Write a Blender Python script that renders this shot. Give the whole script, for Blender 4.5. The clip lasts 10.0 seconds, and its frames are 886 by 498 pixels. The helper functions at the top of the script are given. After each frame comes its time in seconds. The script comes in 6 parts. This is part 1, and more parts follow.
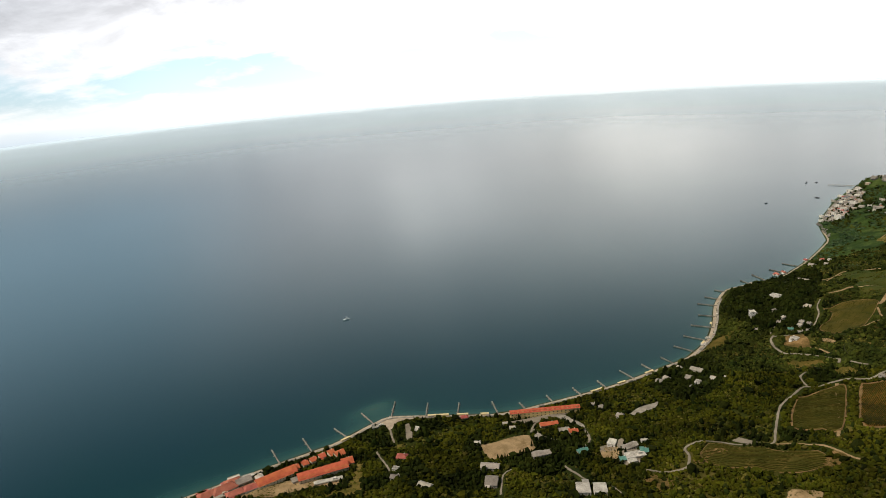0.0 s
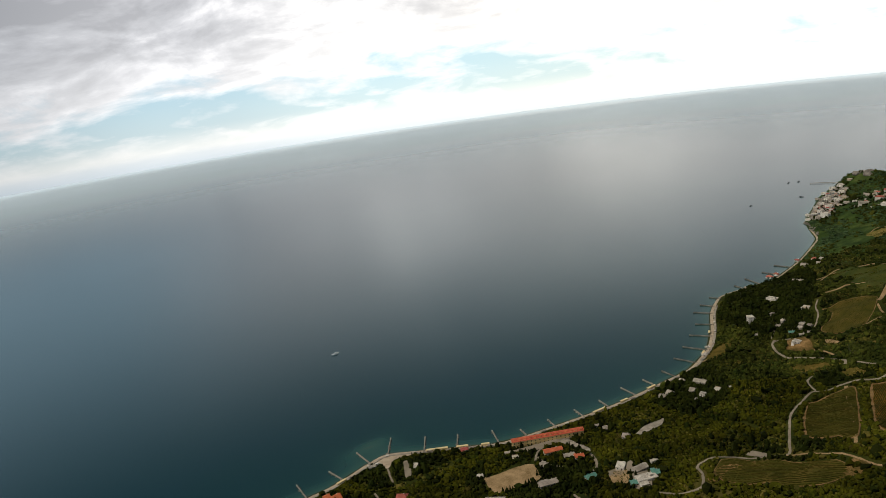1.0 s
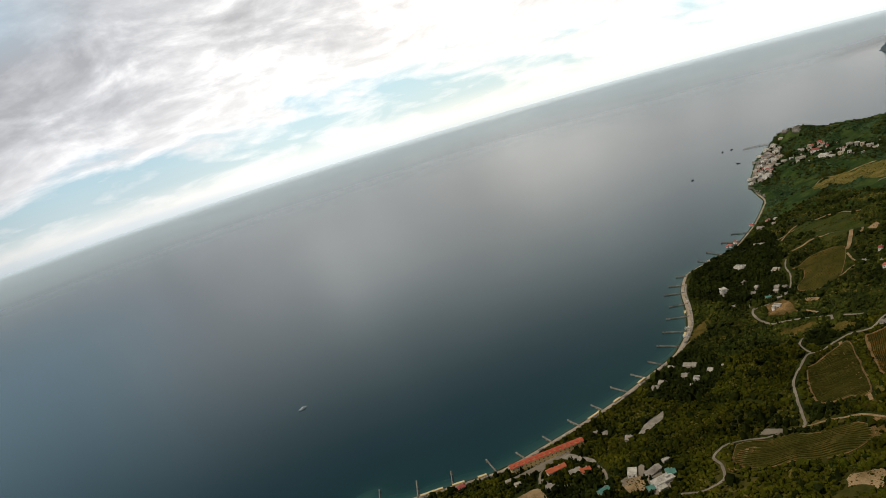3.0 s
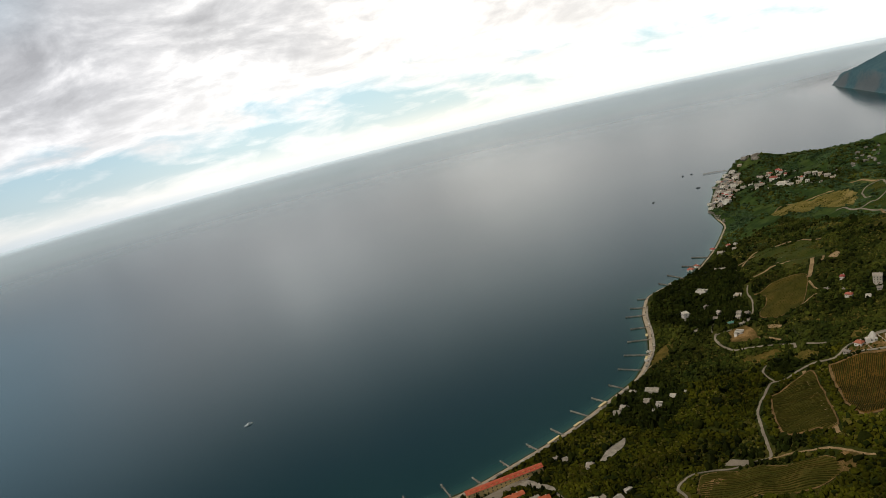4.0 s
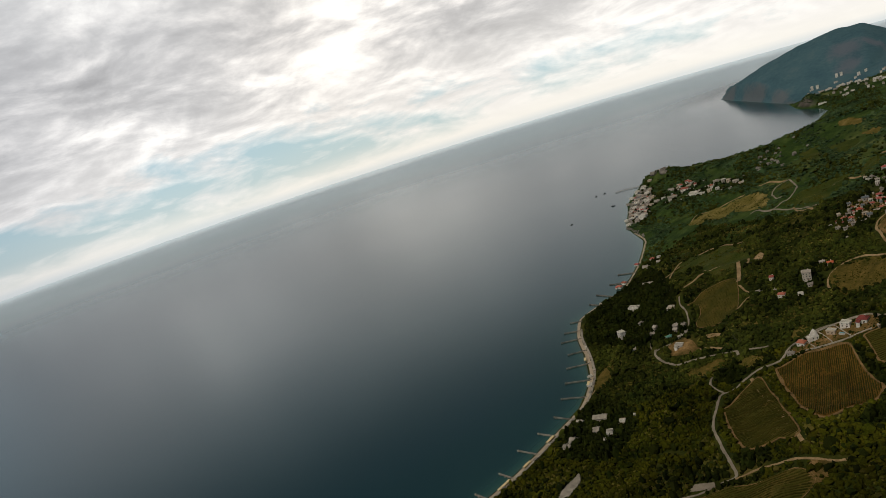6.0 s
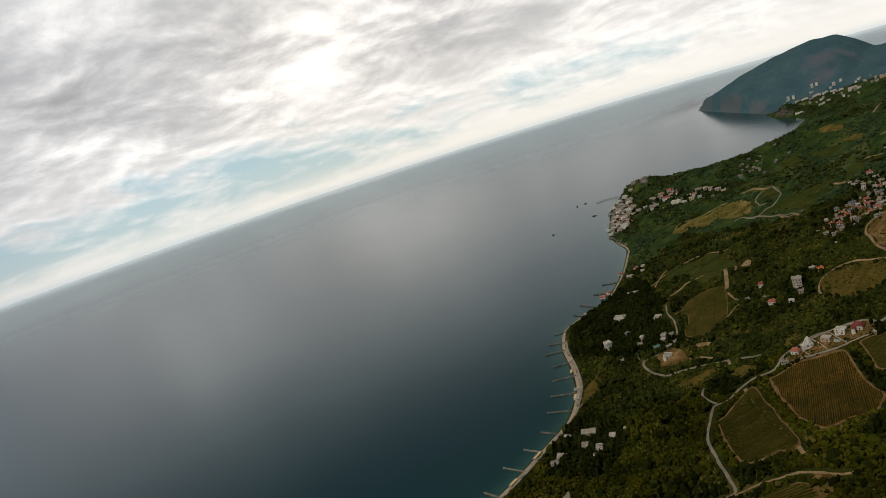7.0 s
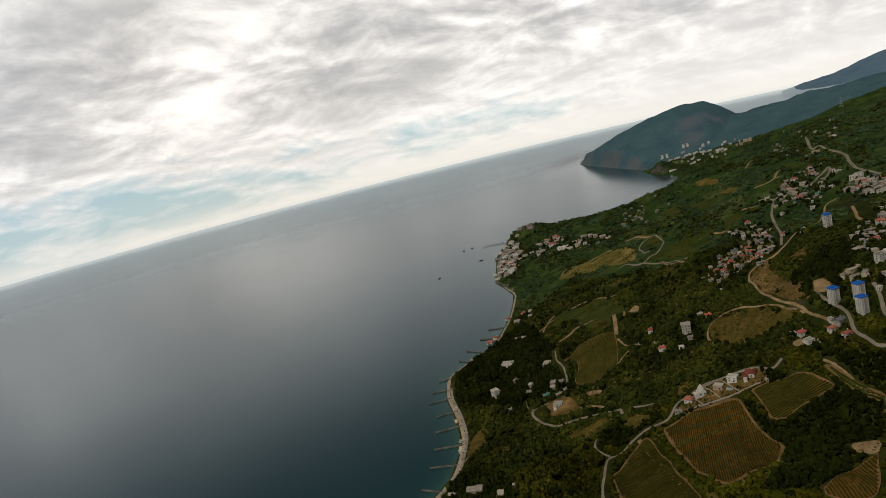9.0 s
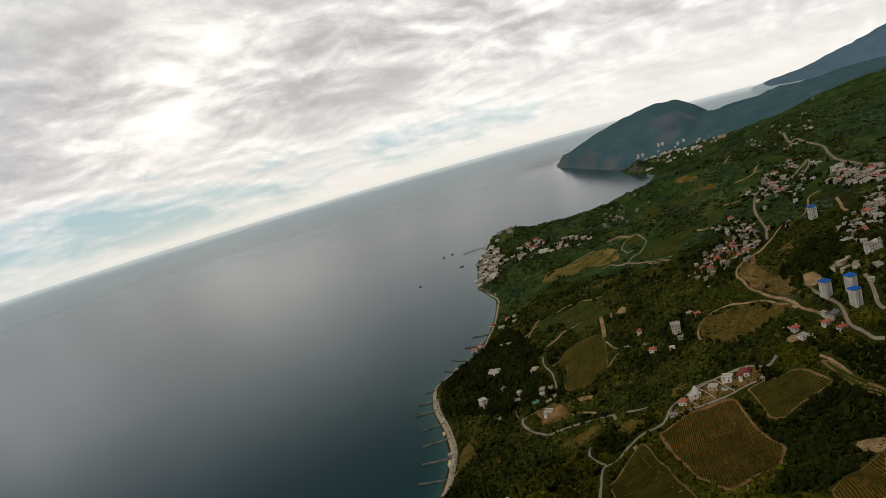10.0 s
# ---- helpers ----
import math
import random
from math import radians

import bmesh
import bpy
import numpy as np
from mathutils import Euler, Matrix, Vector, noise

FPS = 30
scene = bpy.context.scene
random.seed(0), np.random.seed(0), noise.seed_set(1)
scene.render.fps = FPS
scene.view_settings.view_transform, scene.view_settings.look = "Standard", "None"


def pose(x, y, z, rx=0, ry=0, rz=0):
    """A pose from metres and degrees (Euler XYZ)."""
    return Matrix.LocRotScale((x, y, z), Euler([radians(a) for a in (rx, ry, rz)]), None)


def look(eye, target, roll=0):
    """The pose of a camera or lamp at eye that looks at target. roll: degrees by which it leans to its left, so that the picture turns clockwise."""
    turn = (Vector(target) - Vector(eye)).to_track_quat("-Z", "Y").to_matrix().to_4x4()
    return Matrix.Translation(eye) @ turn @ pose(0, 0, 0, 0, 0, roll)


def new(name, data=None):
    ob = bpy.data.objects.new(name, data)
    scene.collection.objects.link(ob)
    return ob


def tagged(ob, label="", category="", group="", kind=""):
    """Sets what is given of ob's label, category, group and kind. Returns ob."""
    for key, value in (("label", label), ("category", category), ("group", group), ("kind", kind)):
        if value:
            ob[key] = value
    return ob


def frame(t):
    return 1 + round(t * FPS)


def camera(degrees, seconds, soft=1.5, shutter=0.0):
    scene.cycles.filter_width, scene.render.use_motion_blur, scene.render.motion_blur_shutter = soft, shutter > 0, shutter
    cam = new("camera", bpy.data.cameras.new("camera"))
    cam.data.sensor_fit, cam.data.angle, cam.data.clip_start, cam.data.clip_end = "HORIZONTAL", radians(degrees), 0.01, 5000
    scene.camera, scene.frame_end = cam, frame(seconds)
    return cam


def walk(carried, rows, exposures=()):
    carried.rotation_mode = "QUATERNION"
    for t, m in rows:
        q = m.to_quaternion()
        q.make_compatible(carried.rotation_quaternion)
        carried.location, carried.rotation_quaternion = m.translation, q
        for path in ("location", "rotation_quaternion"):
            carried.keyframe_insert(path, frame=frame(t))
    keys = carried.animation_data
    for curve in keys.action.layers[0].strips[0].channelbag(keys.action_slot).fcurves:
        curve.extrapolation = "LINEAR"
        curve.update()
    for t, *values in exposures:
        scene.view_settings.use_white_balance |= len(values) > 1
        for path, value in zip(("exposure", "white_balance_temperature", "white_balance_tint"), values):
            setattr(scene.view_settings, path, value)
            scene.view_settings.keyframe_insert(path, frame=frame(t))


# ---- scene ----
# ---- camera: a flight over the coast, seconds, place, yaw, pitch, roll ----
cam = camera(65.45, 10.0, soft=0.8)
PATH = [
    (0, 0.0, 0.0, 450.0, -0.00, -17.30, 4.39),
    (0.5, -0.8, 14.2, 447.0, -0.97, -16.20, 6.92),
    (1, -1.1, 29.0, 443.4, -2.28, -15.56, 7.84),
    (1.5, -2.0, 43.7, 439.5, -3.56, -15.00, 8.23),
    (2, -4.4, 58.1, 435.5, -4.51, -14.57, 9.69),
    (2.2, -5.4, 63.8, 433.9, -4.88, -14.57, 9.59),
    (3.3, -12.1, 95.6, 424.5, -10.27, -15.23, 17.79),
    (3.5, -12.4, 102.0, 423.1, -10.71, -15.46, 16.73),
    (4, -12.1, 118.6, 420.0, -12.38, -14.57, 13.42),
    (4.5, -10.0, 132.7, 415.7, -14.06, -13.20, 13.27),
    (5, -7.1, 146.0, 410.8, -15.18, -13.31, 15.61),
    (5.5, -4.1, 160.3, 406.1, -17.55, -13.07, 17.08),
    (5.7, -3.1, 166.0, 404.1, -18.77, -13.18, 17.27),
    (6.8, 2.2, 197.5, 391.7, -22.48, -13.01, 17.48),
    (7, 3.6, 203.5, 389.2, -22.27, -12.65, 17.48),
    (7.5, 8.4, 218.8, 382.6, -26.13, -13.50, 18.63),
    (8, 15.2, 234.0, 375.4, -27.70, -12.16, 17.56),
    (8.5, 21.2, 249.1, 369.2, -29.40, -12.08, 14.93),
    (9, 26.4, 262.1, 364.1, -31.54, -11.27, 13.71),
    (9.5, 31.7, 272.4, 361.3, -31.54, -10.79, 13.93),
    (10, 36.1, 284.2, 359.9, -33.77, -11.23, 15.50),
]
EXPOSURES = [(0.0, 1.02), (0.6, 1.02), (1.0, 0.52), (2.2, 0.44), (3.5, 0.41), (4.5, 0.36), (5.0, 0.04), (5.5, 0.02), (7.0, 0.0), (7.5, -0.06), (10.0, -0.06)]
walk(cam, [(t, pose(x, y, z, 90 + pitch, roll, yaw)) for t, x, y, z, yaw, pitch, roll in PATH], EXPOSURES)

# ---- sky, clouds and sun ----
SUN_AZ, SUN_EL = -105.0, 52.0


def math_node(tree, op, a, b=0.0, clamp=False):
    n = tree.nodes.new("ShaderNodeMath")
    n.operation, n.use_clamp = op, clamp
    for i, v in enumerate((a, b)):
        if hasattr(v, "is_linked"):
            tree.links.new(v, n.inputs[i])
        else:
            n.inputs[i].default_value = v
    return n.outputs[0]


def vec_node(tree, op, a, b=(0, 0, 0)):
    n = tree.nodes.new("ShaderNodeVectorMath")
    n.operation = op
    for i, v in enumerate((a, b)):
        if hasattr(v, "is_linked"):
            tree.links.new(v, n.inputs[i])
        else:
            n.inputs[i].default_value = v
    return n


def mix_node(tree, fac, a, b, blend="MIX"):
    n = tree.nodes.new("ShaderNodeMix")
    n.data_type, n.blend_type = "RGBA", blend
    for i, v in ((0, fac), (6, a), (7, b)):
        if hasattr(v, "is_linked"):
            tree.links.new(v, n.inputs[i])
        else:
            n.inputs[i].default_value = (*v, 1)[:4] if isinstance(v, tuple) else v
    return n.outputs[2]


def ramp_node(tree, fac, stops, smooth=False):
    n = tree.nodes.new("ShaderNodeValToRGB")
    n.color_ramp.interpolation = "EASE" if smooth else "LINEAR"
    els = n.color_ramp.elements
    while len(els) < len(stops):
        els.new(0.5)
    for e, (p, c) in zip(els, stops):
        e.position = p
        e.color = (*c, 1) if isinstance(c, tuple) else (c, c, c, 1)
    tree.links.new(fac, n.inputs[0])
    return n.outputs[0]


def noise_node(tree, vector, scale, detail=4.0, rough=0.55, distort=0.0):
    n = tree.nodes.new("ShaderNodeTexNoise")
    n.inputs["Scale"].default_value, n.inputs["Detail"].default_value = scale, detail
    n.inputs["Roughness"].default_value, n.inputs["Distortion"].default_value = rough, distort
    if vector is not None:
        tree.links.new(vector, n.inputs["Vector"])
    return n.outputs["Fac"]


world = bpy.data.worlds.new("cloudy_sky")
scene.world = world
world.use_nodes = True
wt = world.node_tree
wt.nodes.clear()
away = wt.nodes.new("ShaderNodeTexCoord").outputs["Generated"]
# the horizon of the sea lies some degrees under the eye: the sky goes down to it
up = vec_node(wt, "ADD", away, (0, 0, 0.09)).outputs[0]
sky = wt.nodes.new("ShaderNodeTexSky")
sky.sky_type, sky.sun_disc = "NISHITA", False
sky.sun_elevation, sky.sun_rotation = radians(SUN_EL), radians(SUN_AZ)
sky.air_density, sky.dust_density = 1.0, 1.5
wt.links.new(up, sky.inputs["Vector"])
blue = mix_node(wt, 0.55, mix_node(wt, 1.0, sky.outputs[0], (0.09, 0.09, 0.09), "MULTIPLY"), (0.50, 0.70, 0.79))
parts_ = wt.nodes.new("ShaderNodeSeparateXYZ")
wt.links.new(up, parts_.inputs[0])
height_ = math_node(wt, "MAXIMUM", parts_.outputs[2], 0.0)
# the cloud deck seen from below: its pattern closes up towards the horizon
deep = math_node(wt, "ADD", height_, 0.27)
flat = wt.nodes.new("ShaderNodeCombineXYZ")
wt.links.new(math_node(wt, "DIVIDE", parts_.outputs[0], deep), flat.inputs[0])
wt.links.new(math_node(wt, "DIVIDE", parts_.outputs[1], deep), flat.inputs[1])
spread_ = vec_node(wt, "MULTIPLY", flat.outputs[0], (0.92, 1.0, 1.0)).outputs[0]
toward_light = vec_node(wt, "ADD", spread_, (0.01, 0.045, 0.0)).outputs[0]
big = noise_node(wt, spread_, 1.5, 4.0, 0.5, 0.3)
puffs = noise_node(wt, spread_, 3.3, 10.0, 0.58, 0.3)
puffs_lit = noise_node(wt, toward_light, 3.3, 10.0, 0.58, 0.3)
body = math_node(wt, "ADD", math_node(wt, "MULTIPLY", big, 0.45), math_node(wt, "MULTIPLY", puffs, 0.55))
relief = math_node(wt, "MULTIPLY", math_node(wt, "SUBTRACT", puffs_lit, puffs), 1.0)
# closed cover overhead, a broken blue strip lower down, small far cumulus on a cream veil
lift = ramp_node(wt, height_, [(0.0, 0.52), (0.022, 0.50), (0.048, 0.43), (0.075, 0.45), (0.10, 0.53), (0.15, 0.72)])
east = math_node(wt, "MULTIPLY", math_node(wt, "SUBTRACT", parts_.outputs[0], 0.12, True), 0.30)
cover = ramp_node(wt, math_node(wt, "SUBTRACT", math_node(wt, "ADD", math_node(wt, "ADD", body, lift), east), 0.5), [(0.42, 0.0), (0.47, 0.35), (0.56, 1.0)])
# a thick bank of cloud high over the open sea
bank = math_node(wt, "MULTIPLY", ramp_node(wt, parts_.outputs[0], [(0.0, 0.035), (0.10, 0.025), (0.22, 0.0)]), ramp_node(wt, height_, [(0.12, 0.0), (0.20, 1.0)]))
west = math_node(wt, "MULTIPLY", math_node(wt, "MULTIPLY", parts_.outputs[0], -0.30, True), ramp_node(wt, height_, [(0.09, 0.0), (0.17, 1.0)]))
tone = math_node(wt, "ADD", math_node(wt, "ADD", body, math_node(wt, "ADD", bank, west)), relief)
thick = ramp_node(wt, tone, [(0.36, (1.14, 1.13, 1.11)), (0.43, (0.95, 0.94, 0.93)), (0.48, (0.76, 0.75, 0.755)), (0.54, (0.57, 0.57, 0.585)), (0.60, (0.43, 0.435, 0.455)), (0.72, (0.27, 0.275, 0.295))])
# far clouds are paler
pale = ramp_node(wt, height_, [(0.03, 0.85), (0.09, 0.60), (0.16, 0.25), (0.34, 0.0)])
thick = mix_node(wt, pale, thick, (0.86, 0.845, 0.825))
# high up the deck closes into more even stratus
thick = mix_node(wt, ramp_node(wt, height_, [(0.20, 0.0), (0.38, 0.6)], True), thick, (0.68, 0.69, 0.70))
whole = mix_node(wt, cover, blue, thick)
veil_part = ramp_node(wt, height_, [(0.0, 0.92), (0.022, 0.72), (0.045, 0.15), (0.08, 0.0)])
whole = mix_node(wt, veil_part, whole, (0.83, 0.81, 0.755))
# sea haze lies on the horizon itself
whole = mix_node(wt, ramp_node(wt, height_, [(0.0, 0.85), (0.008, 0.62), (0.021, 0.0)], True), whole, (0.53, 0.60, 0.645))
# the clouds are brightest before the hidden sun; the unseen deck overhead is darkened
side_ = math_node(wt, "ADD", math_node(wt, "MULTIPLY", parts_.outputs[0], 0.5), 0.5)
glow = ramp_node(wt, side_, [(0.22, (0.64, 0.66, 0.69)), (0.34, (0.90, 0.91, 0.93)), (0.48, (1.12, 1.11, 1.09)), (0.60, (1.13, 1.095, 1.04)), (0.75, (1.14, 1.115, 1.07)), (0.92, (1.16, 1.14, 1.11))], True)
whole = mix_node(wt, 1.0, whole, glow, "MULTIPLY")
# blue gap added high over the western sea, beyond view, to tint its reflection
added_opening = math_node(wt, "MULTIPLY", ramp_node(wt, side_, [(0.27, 0.9), (0.40, 0.0)], True), ramp_node(wt, height_, [(0.22, 0.0), (0.29, 0.75), (0.40, 0.75), (0.50, 0.4)], True))
whole = mix_node(wt, added_opening, whole, (0.28, 0.45, 0.57))
# upper sky beyond view dimmed as if thick cloud, to darken land and sea
aloft = math_node(wt, "ADD", height_, math_node(wt, "MULTIPLY", parts_.outputs[0], 0.09))
over = ramp_node(wt, aloft, [(0.34, 1.0), (0.43, (0.58, 0.64, 0.675)), (0.53, (0.10, 0.13, 0.145))])
whole = mix_node(wt, 1.0, whole, over, "MULTIPLY")
toward = (math.sin(radians(SUN_AZ)) * math.cos(radians(SUN_EL)), math.cos(radians(SUN_AZ)) * math.cos(radians(SUN_EL)), math.sin(radians(SUN_EL)))
shine = wt.nodes.new("ShaderNodeBackground")
shine.inputs[1].default_value = 1.0
wt.links.new(whole, shine.inputs[0])
out = wt.nodes.new("ShaderNodeOutputWorld")
wt.links.new(shine.outputs[0], out.inputs[0])

sun = new("sun", bpy.data.lights.new("sun", "SUN"))
sun.data.energy, sun.data.angle, sun.data.color = 1.9, radians(12), (1.0, 0.91, 0.77)
sun.matrix_world = look(tuple(c * 900 for c in toward), (0, 0, 0))

# ---- the lie of the land: metres, the sea at z = 0 ----
# TERRAIN BEGIN
COAST = np.array([
    (-900, 330), (-600, 470), (-420, 562), (-305, 629), (-241, 666), (-165, 709), (-125, 745), (-101, 761), (-52, 758), (25, 751), (60, 757),
    (135, 782), (191, 804), (256, 838), (300, 862), (330, 893), (352, 922), (376, 970), (399, 1027), (417, 1060), (447, 1098), (505, 1121), (550, 1134),
    (607, 1181), (650, 1222), (702, 1280), (733, 1320), (755, 1384), (776, 1438), (858, 1548), (908, 1616), (982, 1686), (1040, 1735), (1085, 1740),
    (1110, 1690), (1190, 1600), (1330, 1560), (1480, 1600), (1625, 1692), (1705, 1735), (1742, 1800), (1756, 1888)], float)
COAST_FAR = np.array([
    (1850, 2025), (1900, 2150), (1990, 2380), (2060, 2560), (2130, 2630), (2260, 2640), (2480, 2560), (2700, 2330), (2860, 2060), (3300, 1700), (4200, 1250)], float)
SHORE = np.vstack([COAST, COAST_FAR])
LAND = np.vstack([SHORE, [(4200, -4200), (-4200, -4200), (-4200, -600)]])


def to_line(x, y, line):
    """Distance to a line of points, and how far along it, in segments."""
    best, along = np.full(x.shape, 1e9), np.zeros(x.shape)
    for i in range(len(line) - 1):
        (ax, ay), (bx, by) = line[i], line[i + 1]
        s = np.clip(((x - ax) * (bx - ax) + (y - ay) * (by - ay)) / ((bx - ax) ** 2 + (by - ay) ** 2), 0, 1)
        d = np.hypot(x - ax - s * (bx - ax), y - ay - s * (by - ay))
        near = d < best
        best, along = np.where(near, d, best), np.where(near, i + s, along)
    return best, along


def within(x, y, ring):
    inside = np.zeros(x.shape, bool)
    for (ax, ay), (bx, by) in zip(ring, np.roll(ring, -1, axis=0)):
        cross = (ay > y) != (by > y)
        with np.errstate(divide="ignore", invalid="ignore"):
            inside ^= cross & (x < (bx - ax) * (y - ay) / (by - ay) + ax)
    return inside


def step(a, b, v):
    s = np.clip((v - a) / (b - a), 0, 1)
    return s * s * (3 - 2 * s)


def waves(x, y, size, seed):
    """A smooth uneven field, about -1 to 1."""
    total = np.zeros(np.shape(x))
    for k in range(7):
        a = seed * 1.7 + k * 2.399
        f = 6.283 / size * (0.7 + 0.13 * k)
        total = total + np.sin(f * (x * np.cos(a) + y * np.sin(a)) + seed * 3.1 + k * 1.9)
    return total / 3.2


# ridges: a line of (x, y, height), the half width and the fall to both sides
RIDGES = [
    (np.array([(1967, 2515, 12), (2029, 2460, 48), (2126, 2367, 103), (2211, 2278, 139), (2289, 2189, 163), (2351, 2113, 160), (2392, 2060, 119), (2426, 2015, 70), (2429, 1923, 62), (2432, 1829, 61), (2449, 1706, 52), (2420, 1553, 55), (2311, 1322, 85)], float), 430, 1.5),
    (np.array([(1046, 1652, 36), (1056, 1625, 40), (1075, 1600, 34), (1130, 1540, 35), (1200, 1450, 50), (1300, 1380, 76)], float), 105, 1.4),
    (np.array([(1778, 1905, 24), (1785, 1865, 36), (1790, 1825, 22)], float), 62, 2.0),
]


def ground_at(x, y):
    x, y = np.asarray(x, float), np.asarray(y, float)
    d, _ = to_line(x, y, SHORE)
    d = np.where(within(x, y, LAND), d, -d)
    inland = np.maximum(d, 0)
    rise = 0.60 + 0.25 * step(90, 340, x) + 0.40 * step(350, 700, x + 0.6 * (y - 640))
    z = np.minimum(inland, 9) * 0.16 + np.maximum(inland - 9, 0) * 0.225 * rise
    z = z + np.maximum(inland - 330, 0) * 0.06 * rise
    z = z * (1 - 0.35 * step(1150, 1900, x)) - np.maximum(inland - 900, 0) * 0.12
    z = z + waves(x, y, 210, 1.0) * np.minimum(inland * 0.022, 6.0) + waves(x, y, 70, 2.0) * np.minimum(inland * 0.012, 1.6) + waves(x, y, 46, 4.2) * np.minimum(inland * 0.009, 1.5)
    z = np.where(z > 130, 130 + 48 * (1 - np.exp(-np.maximum(z - 130, 0) / 48)), z)
    for line, wide, power in RIDGES:
        r, s = to_line(x, y, line[:, :2])
        top = np.interp(s, np.arange(len(line)), line[:, 2])
        hump = top * np.clip(1 - (r / wide) ** power, 0, None) + waves(x, y, 60, 3.0) * 1.5 * (r < wide)
        z = np.where(d > 0, np.maximum(z, hump * np.clip(d / 25, 0, 1)), z)
    return np.where(d > 0, z, np.maximum(d * 0.14, -22.0))
# TERRAIN END
# bare scree on the far mountain: x, y, half sizes
BARE = [(2149, 2027, 70, 70), (2216, 1983, 28, 55), (2077, 1963, 70, 40)]

# ---- materials ----
def material(name, rough=0.8, metal=0.0):
    m = bpy.data.materials.new(name)
    m.use_nodes = True
    t = m.node_tree
    b = t.nodes["Principled BSDF"]
    b.inputs["Roughness"].default_value, b.inputs["Metallic"].default_value = rough, metal
    b.inputs["Specular IOR Level"].default_value = 0.03 if rough > 0.88 else 0.12 if rough > 0.5 else 0.5
    return m, t, b


def place_node(t):
    return t.nodes.new("ShaderNodeNewGeometry").outputs["Position"]


def bump_node(t, b, height, strength=0.3, distance=0.1):
    n = t.nodes.new("ShaderNodeBump")
    n.inputs["Strength"].default_value, n.inputs["Distance"].default_value = strength, distance
    t.links.new(height, n.inputs["Height"])
    t.links.new(n.outputs[0], b.inputs["Normal"])


def mottled(name, dark, light, rough=0.85, coarse=0.08, grain=1.2, bump=0.4, per="", spread=0.0, metal=0.0, third=None, hue=0.012, broad=0.0):
    """Two tones in patches and grain; per: 'island' or 'object' varies the pieces."""
    m, t, b = material(name, rough, metal)
    at = place_node(t)
    a, g = noise_node(t, at, coarse, 4, 0.6), noise_node(t, at, grain, 5, 0.65)
    f = math_node(t, "ADD", math_node(t, "MULTIPLY", a, 0.6), math_node(t, "MULTIPLY", g, 0.4))
    stops = [(0.36, dark), (0.62, light)] if third is None else [(0.34, dark), (0.52, light), (0.66, third)]
    col = ramp_node(t, f, stops)
    if broad:
        tract = ramp_node(t, noise_node(t, at, 0.0135, 3, 0.5, 0.4), [(0.36, 1.0 - broad), (0.64, 1.0 + broad)])
        col = mix_node(t, 1.0, col, tract, "MULTIPLY")
    if per:
        if per == "island":
            r = t.nodes.new("ShaderNodeNewGeometry").outputs["Random Per Island"]
        else:
            r = t.nodes.new("ShaderNodeObjectInfo").outputs["Random"]
        scale = math_node(t, "ADD", math_node(t, "MULTIPLY", r, spread * 2), 1 - spread)
        hsv = t.nodes.new("ShaderNodeHueSaturation")
        t.links.new(col, hsv.inputs["Color"])
        t.links.new(scale, hsv.inputs["Value"])
        turn = math_node(t, "ADD", math_node(t, "MULTIPLY", math_node(t, "FRACT", math_node(t, "MULTIPLY", r, 7.31)), hue * 2), 0.5 - hue)
        t.links.new(turn, hsv.inputs["Hue"])
        col = hsv.outputs[0]
    t.links.new(col, b.inputs["Base Color"])
    if bump:
        bump_node(t, b, g, bump, 0.15)
    return m


def water():
    m, t, b = material("sea_water", 0.26)
    b.inputs["IOR"].default_value = 1.58
    b.inputs["Specular IOR Level"].default_value = 0.5
    b.inputs["Specular Tint"].default_value = (0.77, 0.965, 1.0, 1.0)
    at = place_node(t)
    depth = t.nodes.new("ShaderNodeAttribute")
    depth.attribute_name = "depth"
    patch = noise_node(t, at, 0.012, 3, 0.5)
    shelf = math_node(t, "MULTIPLY", depth.outputs["Fac"], math_node(t, "ADD", math_node(t, "MULTIPLY", patch, 1.6), 0.25))
    col = ramp_node(t, math_node(t, "DIVIDE", shelf, 22.0, True), [(0.0, (0.050, 0.062, 0.046)), (0.018, (0.024, 0.070, 0.060)), (0.06, (0.012, 0.052, 0.050)), (0.16, (0.004, 0.031, 0.035)), (0.5, (0.002, 0.026, 0.033)), (1.0, (0.002, 0.025, 0.035))])
    t.links.new(col, b.inputs["Base Color"])
    slick = noise_node(t, at, 0.0035, 5, 0.55, 0.6)
    off = t.nodes.new("ShaderNodeAttribute")
    off.attribute_name = "offshore"
    # the open sea lies calmer than the water by the land
    calm = math_node(t, "DIVIDE", off.outputs["Fac"], 2600.0, True)
    rough = math_node(t, "SUBTRACT", math_node(t, "ADD", math_node(t, "MULTIPLY", slick, 0.04), 0.152), math_node(t, "MULTIPLY", calm, 0.02))
    t.links.new(rough, b.inputs["Roughness"])
    rip = math_node(t, "ADD", noise_node(t, at, 0.22, 6, 0.62), math_node(t, "MULTIPLY", noise_node(t, at, 0.045, 3, 0.5), 0.7))
    bump_node(t, b, math_node(t, "MULTIPLY", rip, math_node(t, "SUBTRACT", 1.0, math_node(t, "MULTIPLY", calm, 0.30))), 0.026, 1.0)
    return m


